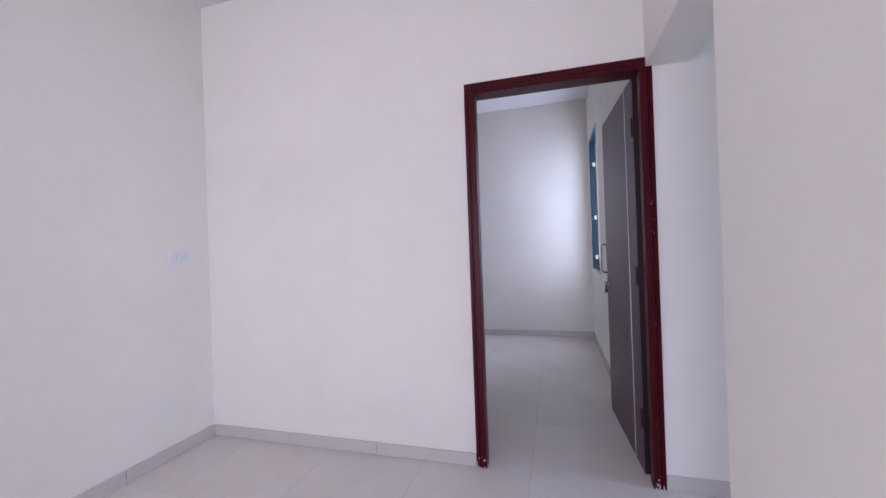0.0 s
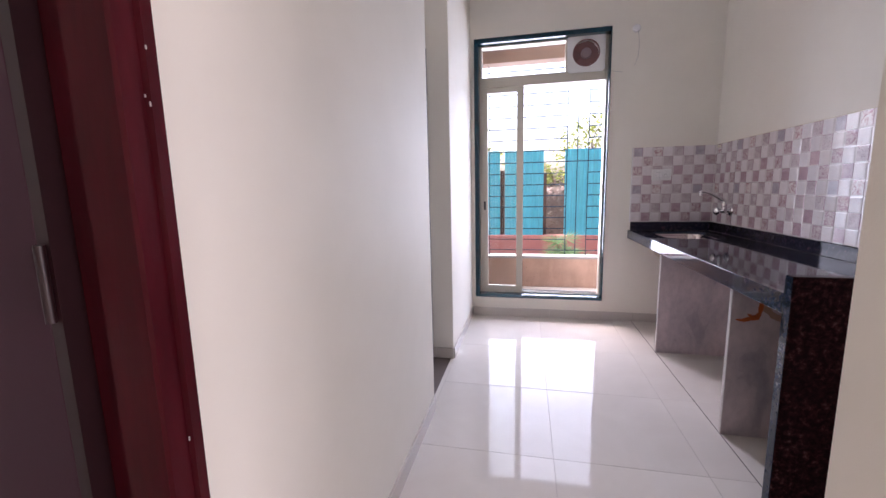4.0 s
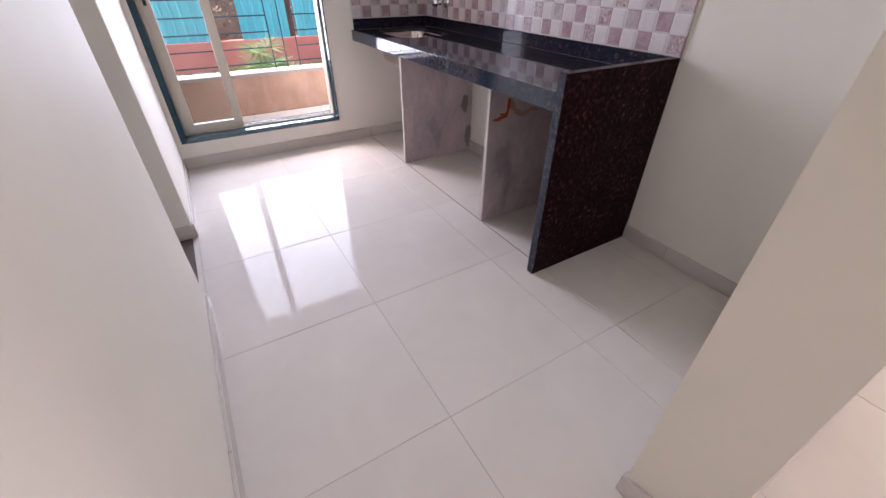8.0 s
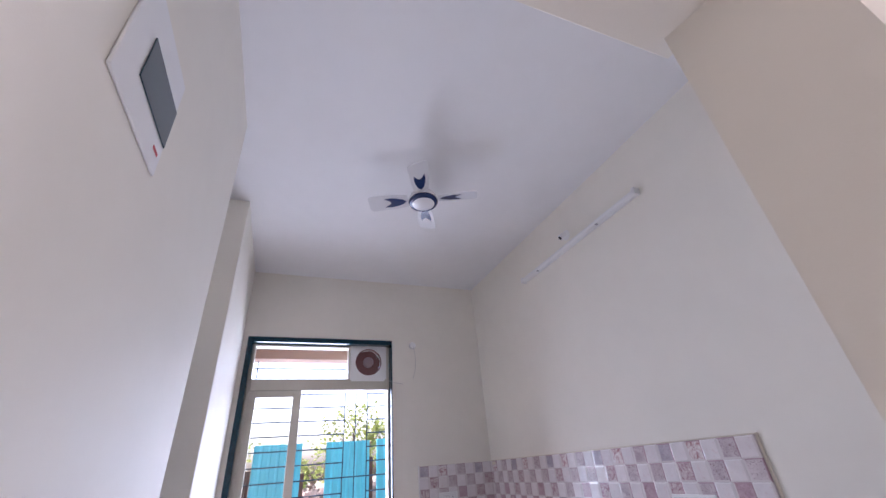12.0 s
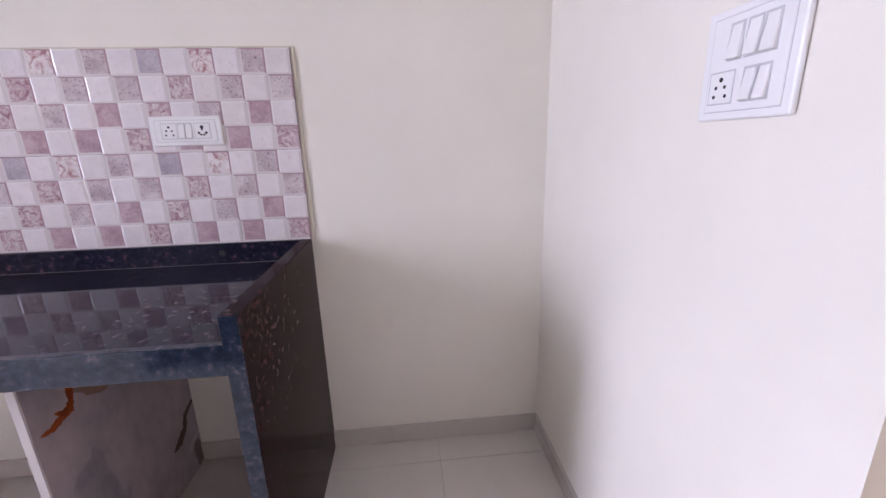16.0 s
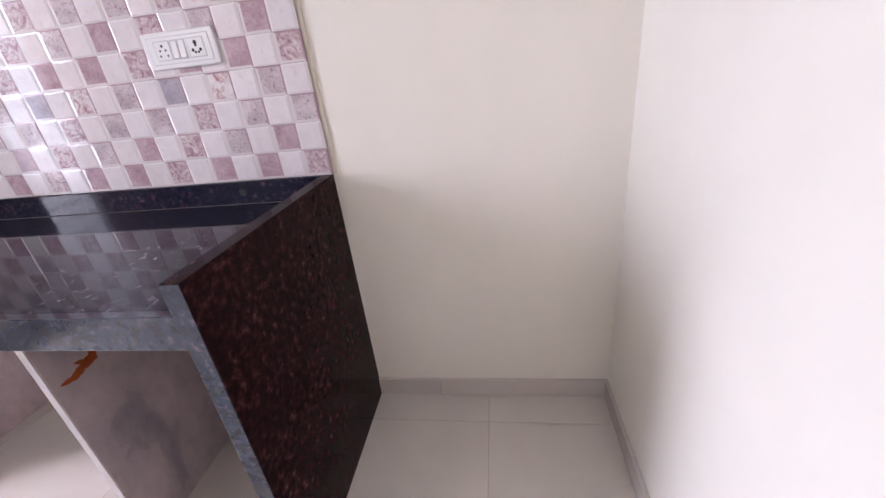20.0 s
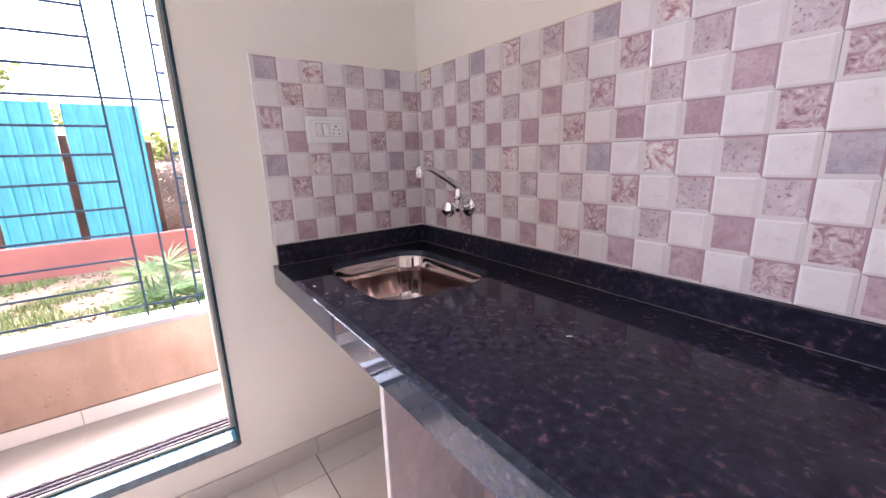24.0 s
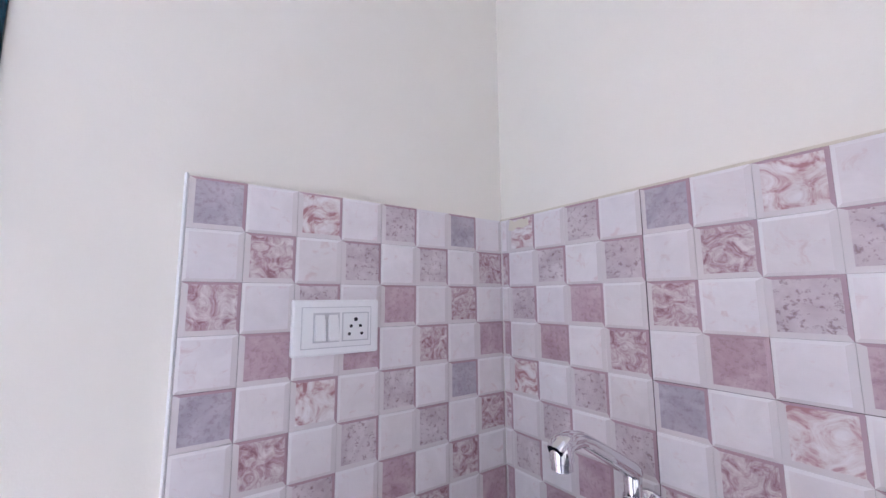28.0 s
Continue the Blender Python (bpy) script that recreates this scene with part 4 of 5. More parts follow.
part("spout", spout_bar([(-0.010, 0.066), (0.000, 0.074), (0.014, 0.083), (0.060, 0.110), (0.104, 0.135), (0.122, 0.143), (0.140, 0.145), (0.160, 0.143), (0.172, 0.138)],
    [0.010, 0.012, 0.0125, 0.0115, 0.011, 0.012, 0.0135, 0.014, 0.010], [0.009, 0.0125, 0.012, 0.010, 0.0095, 0.010, 0.011, 0.011, 0.007]), M_CHROME, tap, "flat swivel spout", True)
part("nozzle", add_lathe(bm_new(), [(0, 0.032), (0.0140, 0.028), (0.0150, 0.024), (0.0150, 0.010), (0.0135, 0.009), (0.0135, 0), (0.010, 0), (0, 0.004)], pose(TX, 0.058 + 0.158, TZ + 0.114), 20), M_CHROME, tap, "", True)


# ---- switches and sockets ----
def wall_frame(origin, right, out):
    """A matrix whose x runs along a wall, y up and z out of it."""
    r, o = Vector(right), Vector(out)
    return Matrix((( r.x, 0, o.x, origin[0]), (r.y, 0, o.y, origin[1]), (0, 1, 0, origin[2]), (0, 0, 0, 1)))


def switch_plate(m, w, h, modules, label, group="white modular switch plates"):
    """modules: (kind, x, y, width, height) from the plate's lower left."""
    root = thing("switch_plate", m.translation, label, "switch plate", group)
    part("plate", mbox(m, 0, 0, 0.0005, w, h, 0.010, 0.004, 2), M_PLASTIC, root)
    # grey plates behind frame and modules paint the shade in their gaps
    part("shadow_gap", mbox(m, 0.0148, 0.0118, 0.009, w - 0.0148, h - 0.0118, 0.0103), M_GAP_SHADE, root)
    part("inner_frame", mbox(m, 0.016, 0.013, 0.009, w - 0.016, h - 0.013, 0.0115, 0.001), M_PLASTIC, root)
    for kind, x, y, mw, mh in modules:
        part("module_gap_shade", mbox(m, x - 0.0009, y - 0.0009, 0.0105, x + mw + 0.0009, y + mh + 0.0009, 0.0118), M_GAP_SHADE, root)
        if kind == "switch":
            rock = mbox(m, x + 0.001, y + 0.001, 0.010, x + mw - 0.001, y + mh - 0.001, 0.0165, 0.0018)
            for v in rock.verts:
                loc = m.inverted() @ v.co
                if loc.z > 0.013 and loc.y > y + mh * 0.5:
                    v.co -= m.to_3x3() @ Vector((0, 0, 0.0045))
                elif loc.z > 0.013:
                    v.co += m.to_3x3() @ Vector((0, 0, 0.0025))
            part("rocker", rock, M_PLASTIC, root)
        else:
            face = part("socket", mbox(m, x + 0.001, y + 0.001, 0.010, x + mw - 0.001, y + mh - 0.001, 0.0128, 0.0008), M_PLASTIC, root)
            cx, cy = x + mw / 2, y + mh / 2
            big = 1.35 if kind == "power" else 1.0
            holes = ((0, 0.26, 0.0036), (-0.18, 0.02, 0.0028), (0.18, 0.02, 0.0028), (-0.24, -0.26, 0.0028), (0.24, -0.26, 0.0028))
            if kind == "power":
                holes = ((0, 0.24, 0.0040), (0, 0.10, 0.0026), (-0.24, -0.14, 0.0030), (0.24, -0.14, 0.0030), (-0.1, -0.26, 0.0024), (0.1, -0.26, 0.0024))
            for hx, hy, r in holes:
                part("pin_hole", add_lathe(bm_new(), [(0, 0.0132), (r * big, 0.0132), (r * big, 0.0120), (0, 0.0120)], m @ Matrix.Translation((cx + hx * mh, cy + hy * mh, 0)), 10), M_BLACK, face)
    return root


mE = wall_frame((-0.010, 0.473, 1.212), (0, -1, 0), (-1, 0, 0))
switch_plate(mE, 0.149, 0.090, [("switch", 0.034, 0.022, 0.020, 0.046), ("switch", 0.056, 0.022, 0.020, 0.046), ("socket", 0.082, 0.022, 0.046, 0.046)], "white switch and socket plate on the tiles by the window")
mS = wall_frame((-1.708, 0.010, 1.196), (-1, 0, 0), (0, 1, 0))
switch_plate(mS, 0.213, 0.090, [("socket", 0.034, 0.022, 0.046, 0.046), ("switch", 0.084, 0.022, 0.020, 0.046), ("switch", 0.106, 0.022, 0.020, 0.046), ("power", 0.132, 0.022, 0.048, 0.046)], "wide white plate with two sockets above the counter")
mW = wall_frame((WEST, 0.735, 1.204), (0, 1, 0), (1, 0, 0))
switch_plate(mW, 0.165, 0.158, [("socket", 0.022, 0.024, 0.046, 0.046), ("switch", 0.084, 0.024, 0.021, 0.046), ("switch", 0.107, 0.024, 0.021, 0.046), ("switch", 0.050, 0.084, 0.024, 0.050), ("switch", 0.080, 0.084, 0.024, 0.050), ("switch", 0.107, 0.084, 0.024, 0.050)], "large white plate with five switches and one socket")
mL = wall_frame((LIV_W, 1.65, 1.197), (0, 1, 0), (1, 0, 0))
switch_plate(mL, 0.149, 0.095, [("switch", 0.030, 0.024, 0.020, 0.046), ("switch", 0.052, 0.024, 0.020, 0.046), ("socket", 0.080, 0.024, 0.046, 0.046)], "white switch plate on the living room wall")

# distribution board above the passage
db = thing("distribution_board", (-2.59, NW_Y, 2.03), "white wall-flush electrical board with a smoked cover", "electrical board")
part("cover", box(-2.725, NW_Y - 0.007, 2.024, -2.450, NW_Y - 0.0005, 2.296, 0.003, 2), M_PLASTIC, db)
part("smoked_door", box(-2.646, NW_Y - 0.010, 2.097, -2.456, NW_Y - 0.0072, 2.206, 0.001), M_SMOKED, db, "dark smoked acrylic door")
part("maker_mark", box(-2.500, NW_Y - 0.0078, 2.060, -2.470, NW_Y - 0.0066, 2.068), M_RED_PRINT, db, "small red printed mark")

# ---- ceiling fan ----
fan2 = thing("ceiling_fan", (-1.512, 1.011, 2.985), "small white four-blade ceiling fan with navy trim", "ceiling fan")
FC = Vector((-1.512, 1.011, 0))
MF = Matrix.Translation(FC)
part("canopy", add_lathe(bm_new(), [(0, 2.984), (0.045, 2.984), (0.042, 2.965), (0.022, 2.942), (0.012, 2.94), (0, 2.94)], MF, 24), M_FANWHITE, fan2, "", True)
part("downrod", add_lathe(bm_new(), [(0, 2.945), (0.009, 2.945), (0.009, 2.86), (0, 2.86)], MF, 12), M_FANWHITE, fan2, "", True)
part("motor", add_lathe(bm_new(), [(0, 2.872), (0.038, 2.868), (0.074, 2.845), (0.081, 2.825), (0.079, 2.811), (0, 2.811)], MF, 32), M_FANWHITE, fan2, "", True)
part("trim_ring", add_lathe(bm_new(), [(0.055, 2.813), (0.081, 2.813), (0.085, 2.802), (0.078, 2.791), (0.064, 2.788), (0.055, 2.800)], MF, 32), M_NAVY, fan2, "glossy navy trim ring", True)
part("cap", add_lathe(bm_new(), [(0.066, 2.799), (0.064, 2.788), (0.045, 2.780), (0, 2.776)], MF, 32), M_FANWHITE, fan2, "", True)
for k in range(4):
    R = MF @ pose(0, 0, 0, 0, 0, 66 + 90 * k) @ pose(0, 0, 2.822, 14, 0, 0)
    out = [(0.088, -0.040), (0.16, -0.050), (0.290, -0.055), (0.304, -0.050), (0.313, -0.038), (0.315, 0.038), (0.306, 0.050), (0.292, 0.055), (0.16, 0.050), (0.088, 0.040)]
    b = add_prism(bm_new(), out, "z", -0.002, 0.002)
    bmesh.ops.transform(b, matrix=R, verts=b.verts[:])
    blade = part("blade", b, M_FANWHITE, fan2)
    deco = [(0.098, 0.0), (0.118, -0.017), (0.155, -0.028), (0.185, -0.032), (0.222, -0.030), (0.196, -0.014), (0.184, 0.0), (0.196, 0.014), (0.222, 0.030), (0.185, 0.032), (0.155, 0.028), (0.118, 0.017)]
    b = add_prism(bm_new(), deco, "z", -0.0045, -0.0021)
    bmesh.ops.transform(b, matrix=R, verts=b.verts[:])
    part("blade_motif", b, M_NAVY, blade, "navy leaf-shaped motif")
    b = box(0.066, -0.012, -0.004, 0.100, 0.012, 0.006, 0.002)
    bmesh.ops.transform(b, matrix=R, verts=b.verts[:])
    part("blade_arm", b, M_FANWHITE, blade)

# ---- tube lamp, bulb holder, rose ----
tube = thing("tube_lamp", (-1.51, 0.02, 2.655), "unlit white batten tube lamp on the wall", "lamp")
part("batten", box(-2.072, 0.0005, 2.640, -0.947, 0.024, 2.675, 0.004, 2), M_PLASTIC, tube)
part("diffuser", add_tube(bm_new(), [(-2.067, 0.030, 2.657), (-0.95, 0.030, 2.657)], 0.0135, 12), M_PLASTIC, tube, "opal tube, switched off", True)
for x in (-2.090, -0.952):
    part("end_cap", box(x, 0.0005, 2.637, x + 0.022, 0.044, 2.678, 0.004, 2), M_PLASTIC, tube)
for x in (-1.78, -1.15):
    part("clip", box(x, 0.0245, 2.638, x + 0.012, 0.040, 2.645, 0.001), M_PLASTIC_GREY, tube)
hold = thing("bulb_holder", (-1.48, 0.001, 2.74), "white angled bulb holder without a bulb", "bulb holder")
part("base", add_lathe(bm_new(), [(0, 0), (0.034, 0), (0.033, 0.008), (0.026, 0.014), (0, 0.014)], pose(-1.48, 0.0005, 2.745, -90, 0, 0), 20), M_PLASTIC, hold, "", True)
part("neck", add_tube(bm_new(), [(-1.48, 0.010, 2.745), (-1.478, 0.030, 2.740), (-1.474, 0.052, 2.722)], [0.022, 0.020, 0.019], 16), M_PLASTIC, hold, "", True)
part("socket_mouth", add_lathe(bm_new(), [(0, 0.0), (0.0125, 0.0), (0.0125, 0.0012), (0, 0.0012)], look((-1.4730, 0.0535, 2.7205), (-1.4770, 0.0315, 2.7385)) , 16), M_BLACK, hold, "dark open lamp socket", True)
rose = thing("cable_rose", (0, 0.636, 2.40), "white round cable outlet with a loose wire", "cable outlet")
part("cover", add_lathe(bm_new(), [(0, 0), (0.031, 0), (0.030, 0.008), (0.022, 0.016), (0, 0.017)], pose(-0.0005, 0.636, 2.405, 0, -90, 0), 20), M_PLASTIC, rose, "", True)
part("wire", add_tube(bm_new(), [(-0.016, 0.632, 2.40), (-0.014, 0.620, 2.34), (-0.006, 0.612, 2.27), (-0.005, 0.617, 2.20), (-0.008, 0.640, 2.13)], 0.0017, 6), M_WIRE, rose, "thin grey wire", True)
part("wire_tail", add_tube(bm_new(), [(0.040, 0.862, 2.116), (-0.012, 0.845, 2.108), (-0.014, 0.80, 2.095), (-0.008, 0.73, 2.083)], 0.0017, 6), M_WIRE, fan, "short grey wire from the fan", True)

# ---- bedroom door ----
frame_ob = thing("door_frame_1", (-3.61, NW_Y, 0), "maroon enamelled wooden door frame, chipped at the feet", "door frame", "", "structure")
FY0, FY1 = NW_Y - 0.012, NW_Y + 0.105


def jamb(x0, x1, toward):
    """toward: the side of the opening, +1 or -1 along x."""
    lo, hi = min(x0, x1), max(x0, x1)
    a = hi if toward > 0 else lo
    base = [(0, FY0), (-0.016, FY0), (-0.020, FY0 + 0.006), (-0.026, FY0 + 0.006), (-0.030, FY0), (-0.054, FY0), (-0.058, FY0 + 0.004), (-0.058, FY0 + 0.07), (-0.045, FY0 + 0.074), (-0.045, FY1), (0, FY1)]
    pts = []
    for d, y in base:
        pts.append(((lo - d) if toward > 0 else (hi + d), y))
    b = add_prism(bm_new(), pts, "z", 0.001, DOOR_TOP - 0.0605)
    return part("jamb", b, M_MAROON, frame_ob)


jamb(DOOR_X0, DOOR_X0 + 0.06, 1)
jamb(DOOR_X1 - 0.06, DOOR_X1, -1)
part("head", box(DOOR_X0, FY0, DOOR_TOP - 0.060, DOOR_X1, FY1, DOOR_TOP, 0.003), M_MAROON, frame_ob)
part("head_bead", box(DOOR_X0 + 0.01, FY0 - 0.004, DOOR_TOP - 0.036, DOOR_X1 - 0.01, FY0 + 0.001, DOOR_TOP - 0.026, 0.002), M_MAROON, frame_ob)
rnd = random.Random(4)
for jx in (DOOR_X0 + 0.03, DOOR_X1 - 0.03):
    for k in range(9):
        px, pz = jx + rnd.uniform(-0.028, 0.022), 0.005 + 0.05 * rnd.random() ** 1.5
        part("paint_chip", add_prism(bm_new(), [(px + p - 0, pz + q) for p, q in [(0.004 * math.cos(a) * rnd.uniform(0.4, 1), 0.010 * math.sin(a) * rnd.uniform(0.4, 1)) for a in [2 * math.pi * i / 7 for i in range(7)]]], "y", FY0 - 0.0008, FY0 + 0.0004), M_PUTTY, frame_ob, "chipped paint")
for k in range(12):
    pz = 1.28 + 0.06 * k * rnd.random() if k < 7 else rnd.uniform(0.3, 1.9)
    px = DOOR_X1 - 0.034 + rnd.uniform(-0.006, 0.02)
    part("paint_chip", box(px, FY0 - 0.0007, pz, px + 0.0016, FY0 + 0.0003, pz + rnd.uniform(0.0015, 0.006)), M_PUTTY, frame_ob, "chipped paint")

door = thing("door_1", (-3.222, 2.09, 0), "dark brown flush bedroom door standing open, steel strip and handles", "door", "", "structure")
DM = pose(-3.205, 2.075, 0, 0, 0, 93.6)


def leaf_box(u0, v0, z0, u1, v1, z1, bevel=0.0):
    """u along the leaf from its hinge, v away from the visible face."""
    return mbox(DM, u0, v0, z0, u1, v1, z1, bevel)


part("leaf", leaf_box(0.004, -0.034, 0.008, 0.862, 0.0, 2.118, 0.0015), M_LEAF, door, "dark brown laminated leaf")
# dark edge runs past the leaf to close the gap to bedroom light
part("hinge_gap_strip", leaf_box(-0.0145, -0.034, 0.008, 0.0038, 0.0, 2.118), M_LEAF_EDGE, door, "dark hinge edge, widened to fill the shaded gap at the jamb")
part("inlay_strip", leaf_box(0.160, 0.0003, 0.010, 0.172, 0.0016, 2.116), M_STRIP, door, "vertical brushed steel inlay strip")
for z in (0.30, 1.06, 1.85):
    part("hinge", add_tube(bm_new(), [DM @ Vector((-0.006, 0.006, z - 0.05)), DM @ Vector((-0.006, 0.006, z + 0.05))], 0.006, 10), M_LEAF_EDGE, door, "painted butt hinge", True)
HU = 0.797
pull = part("pull_handle", add_tube(bm_new(), [DM @ Vector((HU, v, z)) for v, z in ((0.004, 1.232), (0.036, 1.233), (0.047, 1.222), (0.049, 1.13), (0.047, 1.038), (0.036, 1.027), (0.004, 1.028))], 0.0065, 10), M_HANDLE, door, "polished steel pull handle", True)
for z in (1.232, 1.028):
    part("rosette", add_lathe(bm_new(), [(0, 0), (0.020, 0), (0.019, 0.004), (0.011, 0.008), (0, 0.008)], DM @ pose(HU, 0.0005, z, -90, 0, 0), 16), M_HANDLE, pull, "", True)
bolt = part("latch_bolt", leaf_box(HU - 0.055, 0.0005, 0.926, HU + 0.046, 0.005, 0.956, 0.002), M_HANDLE, door, "steel tower latch")
part("bolt_bar", add_tube(bm_new(), [DM @ Vector((HU - 0.125, 0.013, 0.941)), DM @ Vector((HU - 0.085, 0.013, 0.941)), DM @ Vector((HU + 0.062, 0.013, 0.941))], [0.003, 0.0075, 0.0075], 12), M_HANDLE, bolt, "", True)
for du in (-0.040, 0.030):
    part("bolt_guide", add_lathe(bm_new(), [(0, 0), (0.016, 0), (0.015, 0.010), (0.010, 0.024), (0, 0.025)], DM @ pose(HU + du, 0.0005, 0.941, -90, 0, 0), 16), M_HANDLE, bolt, "", True)
part("bolt_lever", add_tube(bm_new(), [DM @ Vector((HU + 0.010, 0.016, 0.938)), DM @ Vector((HU - 0.020, 0.026, 0.914)), DM @ Vector((HU - 0.052, 0.030, 0.892))], [0.007, 0.0085, 0.0115], 12), M_HANDLE, bolt, "", True)

# ---- bedroom window ----
bw = thing("window_2", (BED_E + 0.08, 4.68, 0.915), "bedroom window with dark green granite surround", "window", "", "structure")
part("granite_jamb", box(BED_E - 0.004, 5.085, 0.915, BED_E + 0.15, 5.12, 2.54, 0.002), M_TEAL, bw, "dark green granite surround")
part("plaster_jamb", box(BED_E + 0.001, 4.25, 0.94, BED_E + 0.15, 4.275, 2.54, 0.002), M_WALL, bw, "white plastered window reveal")
part("granite_sill", box(BED_E - 0.004, 4.275, 0.915, BED_E + 0.15, 5.085, 0.940, 0.002), M_TEAL, bw, "dark green granite sill")
part("granite_head", box(BED_E - 0.004, 4.275, 2.51, BED_E + 0.15, 5.085, 2.54, 0.002), M_TEAL, bw, "dark green granite surround")
part("sash_stile", box(BED_E + 0.07, 5.03, 0.94, BED_E + 0.11, 5.085, 2.51, 0.003), M_ALU, bw)
part("sash_stile", box(BED_E + 0.07, 4.275, 0.94, BED_E + 0.11, 4.32, 2.51, 0.003), M_ALU, bw)
pane("pane", 4.32, 5.03, 0.94, 2.51, BED_E + 0.09, bw)
for z in (1.05, 1.55, 2.22):
    part("sash_clip", box(BED_E + 0.03, 5.072, z, BED_E + 0.06, 5.085, z + 0.05, 0.002), M_PLASTIC, bw, "white plastic clip")
solid("conduit_box", box(BED_E - 0.006, 3.69, 2.52, BED_E, 3.74, 2.60, 0.002), M_PLASTIC, "small white conduit cover on the bedroom wall", "conduit cover", "")

# ---- bathroom doorway ----
bd = thing("door_frame_2", (-1.34, 2.13, 0), "black granite bathroom door frame", "door frame", "", "structure")
part("jamb", box(-1.026, 2.108, 0.001, -1.0115, 2.124, 2.036, 0.002), M_LEAF_EDGE, bd)
part("jamb", box(-1.649, 2.108, 0.001, -1.620, 2.139, 2.036, 0.002), M_LEAF_EDGE, bd)
part("head", box(-1.649, 2.108, 2.036, -1.0115, 2.139, 2.054, 0.002), M_LEAF_EDGE, bd)
bwin = thing("window_3", (0.1, 2.74, 1.2), "bathroom window with frosted glass louvres", "window", "", "structure")
for y in (2.46, 2.99):
    part("frame_stile", box(0.04, y, 1.20, 0.10, y + 0.03, 2.08, 0.002), M_LEAF_EDGE, bwin)
for z in (1.20, 1.835, 2.055):
    part("frame_rail", box(0.04, 2.49, z, 0.10, 2.99, z + 0.025, 0.002), M_LEAF_EDGE, bwin)
for k in range(7):
    z = 1.235 + 0.086 * k
    b = box(-0.045, 2.49, -0.002, 0.045, 2.99, 0.002)
    bmesh.ops.transform(b, matrix=pose(0.07, 0, z + 0.038, 0, 62, 0), verts=b.verts[:])
    part("louvre", b, M_FROST, bwin, "frosted glass louvre").visible_shadow = False
bx = thing("bathroom_exhaust_fan", (0.05, 2.6, 1.86), "small maroon exhaust fan in the bathroom window", "exhaust fan")
part("ring", add_lathe(bm_new(), [(0.085, 0), (0.098, 0), (0.098, 0.03), (0.085, 0.03), (0.085, 0)], pose(0.03, 2.60, 1.958, 0, 90, 0), 28), M_PLASTIC_GREY, bx, "", True)
for k in range(5):
    a = k * 2 * math.pi / 5
    b = add_prism(bm_new(), [(2.60 + p * math.cos(a) - q * math.sin(a), 1.958 + p * math.sin(a) + q * math.cos(a)) for p, q in ((0.01, -0.01), (0.078, -0.03), (0.082, 0.012), (0.012, 0.012))], "x", 0.045, 0.050)
    part("blade", b, M_FANBROWN, bx)
pane("pane", 2.70, 2.99, 1.86, 2.055, 0.068, bwin, M_FROST)

# ---- balcony and block ----
solid("balcony_parapet", box(0.85, -0.5, -1.2, 1.0, 2.0, 0.395), M_ORANGE, "orange painted balcony parapet", "parapet")
solid("parapet_coping", box(0.842, -0.5, 0.3955, 1.012, 2.0, 0.423, 0.006, 2), M_COPING, "white cement coping on the parapet", "coping")
balcony_skirt = skirting("baseboard_balcony", [(0.85, -0.5, 0.85, 1.98, -1, 0)], "cream tile skirting along the balcony parapet")
part("dirt_line", box(0.840, -0.5, 0.0752, 0.8498, 1.98, 0.0785, 0.001), M_RUBBLE, balcony_skirt, "brown dirt line on top of the skirting")
solid("balcony_side_wall", box(0.2, 1.985, -1.2, 1.0, 2.135, 3.1), M_ORANGE, "orange painted balcony side wall", "wall")
solid("balcony_end_wall", box(0.2, -0.65, -1.2, 1.0, -0.5, 3.1), M_ORANGE, "orange painted balcony end wall", "wall")
solid("balcony_beam", box(0.85, -0.5, 2.49, 1.0, 1.985, 2.985), M_ORANGE, "orange painted beam above the balcony", "beam")
solid("balcony_slab", box(0.2, -0.5, -0.5, 0.85, 1.985, -0.051), M_COPING, "concrete balcony slab", "slab")
solid("apartment_block", box(-9.0, -10.0, 3.34, 1.0, 2.135, UP), M_ORANGE, "orange painted apartment block above", "building")
solid("apartment_block_rear", box(-9.0, 2.135, 3.34, -1.0, 12.0, UP), M_ORANGE, "orange painted rear of the apartment block", "building")
w = bm_new()
add_box(w, 0.2, -10.0, -1.2, 1.0, -0.65, 3.34)
add_box(w, 0.2, -0.65, 3.1, 1.0, 2.135, 3.34)
add_box(w, 0.2, -0.5, 2.985, 1.0, 1.985, 3.1)
solid("block_front", w, M_ORANGE, "orange painted lower front of the block", "building")

# ---- yard ----
def ground_height(x, y):
    return -0.90 + 0.035 * noise.noise(Vector((x * 0.7, y * 0.7, 0))) + 0.012 * noise.noise(Vector((x * 3.1, y * 3.1, 5)))


g = bm_new()
near = [1.0 + 0.32 * k for k in range(27)] + [11, 14, 25, 60, 200, 900]
sides = [-900, -200, -60, -20, -8] + [-4 + 0.3 * k for k in range(31)] + [8, 12, 20, 60, 200, 900]
grid = [[g.verts.new((x, y, ground_height(x, y) if x < 9.5 else -0.9)) for y in sides] for x in near]
for i in range(len(near) - 1):
    for j in range(len(sides) - 1):
        g.faces.new((grid[i][j], grid[i + 1][j], grid[i + 1][j + 1], grid[i][j + 1]))
back = [g.verts.new((-900, y, -0.93)) for y in sides]
for j in range(len(sides) - 1):
    g.faces.new((back[j], grid[0][j], grid[0][j + 1], back[j + 1]))
solid("ground", g, M_GROUND, "dry earth yard with patchy grass and dead leaves", "ground")
solid("fence_plinth", box(8.88, -16, -1.1, 9.13, 24, -0.27, 0.01), M_PINK, "red-pink painted low plinth wall", "wall")


fence = thing("fence", (9.0, 0.5, -0.27), "bright cyan corrugated metal fence on a pink plinth", "fence")


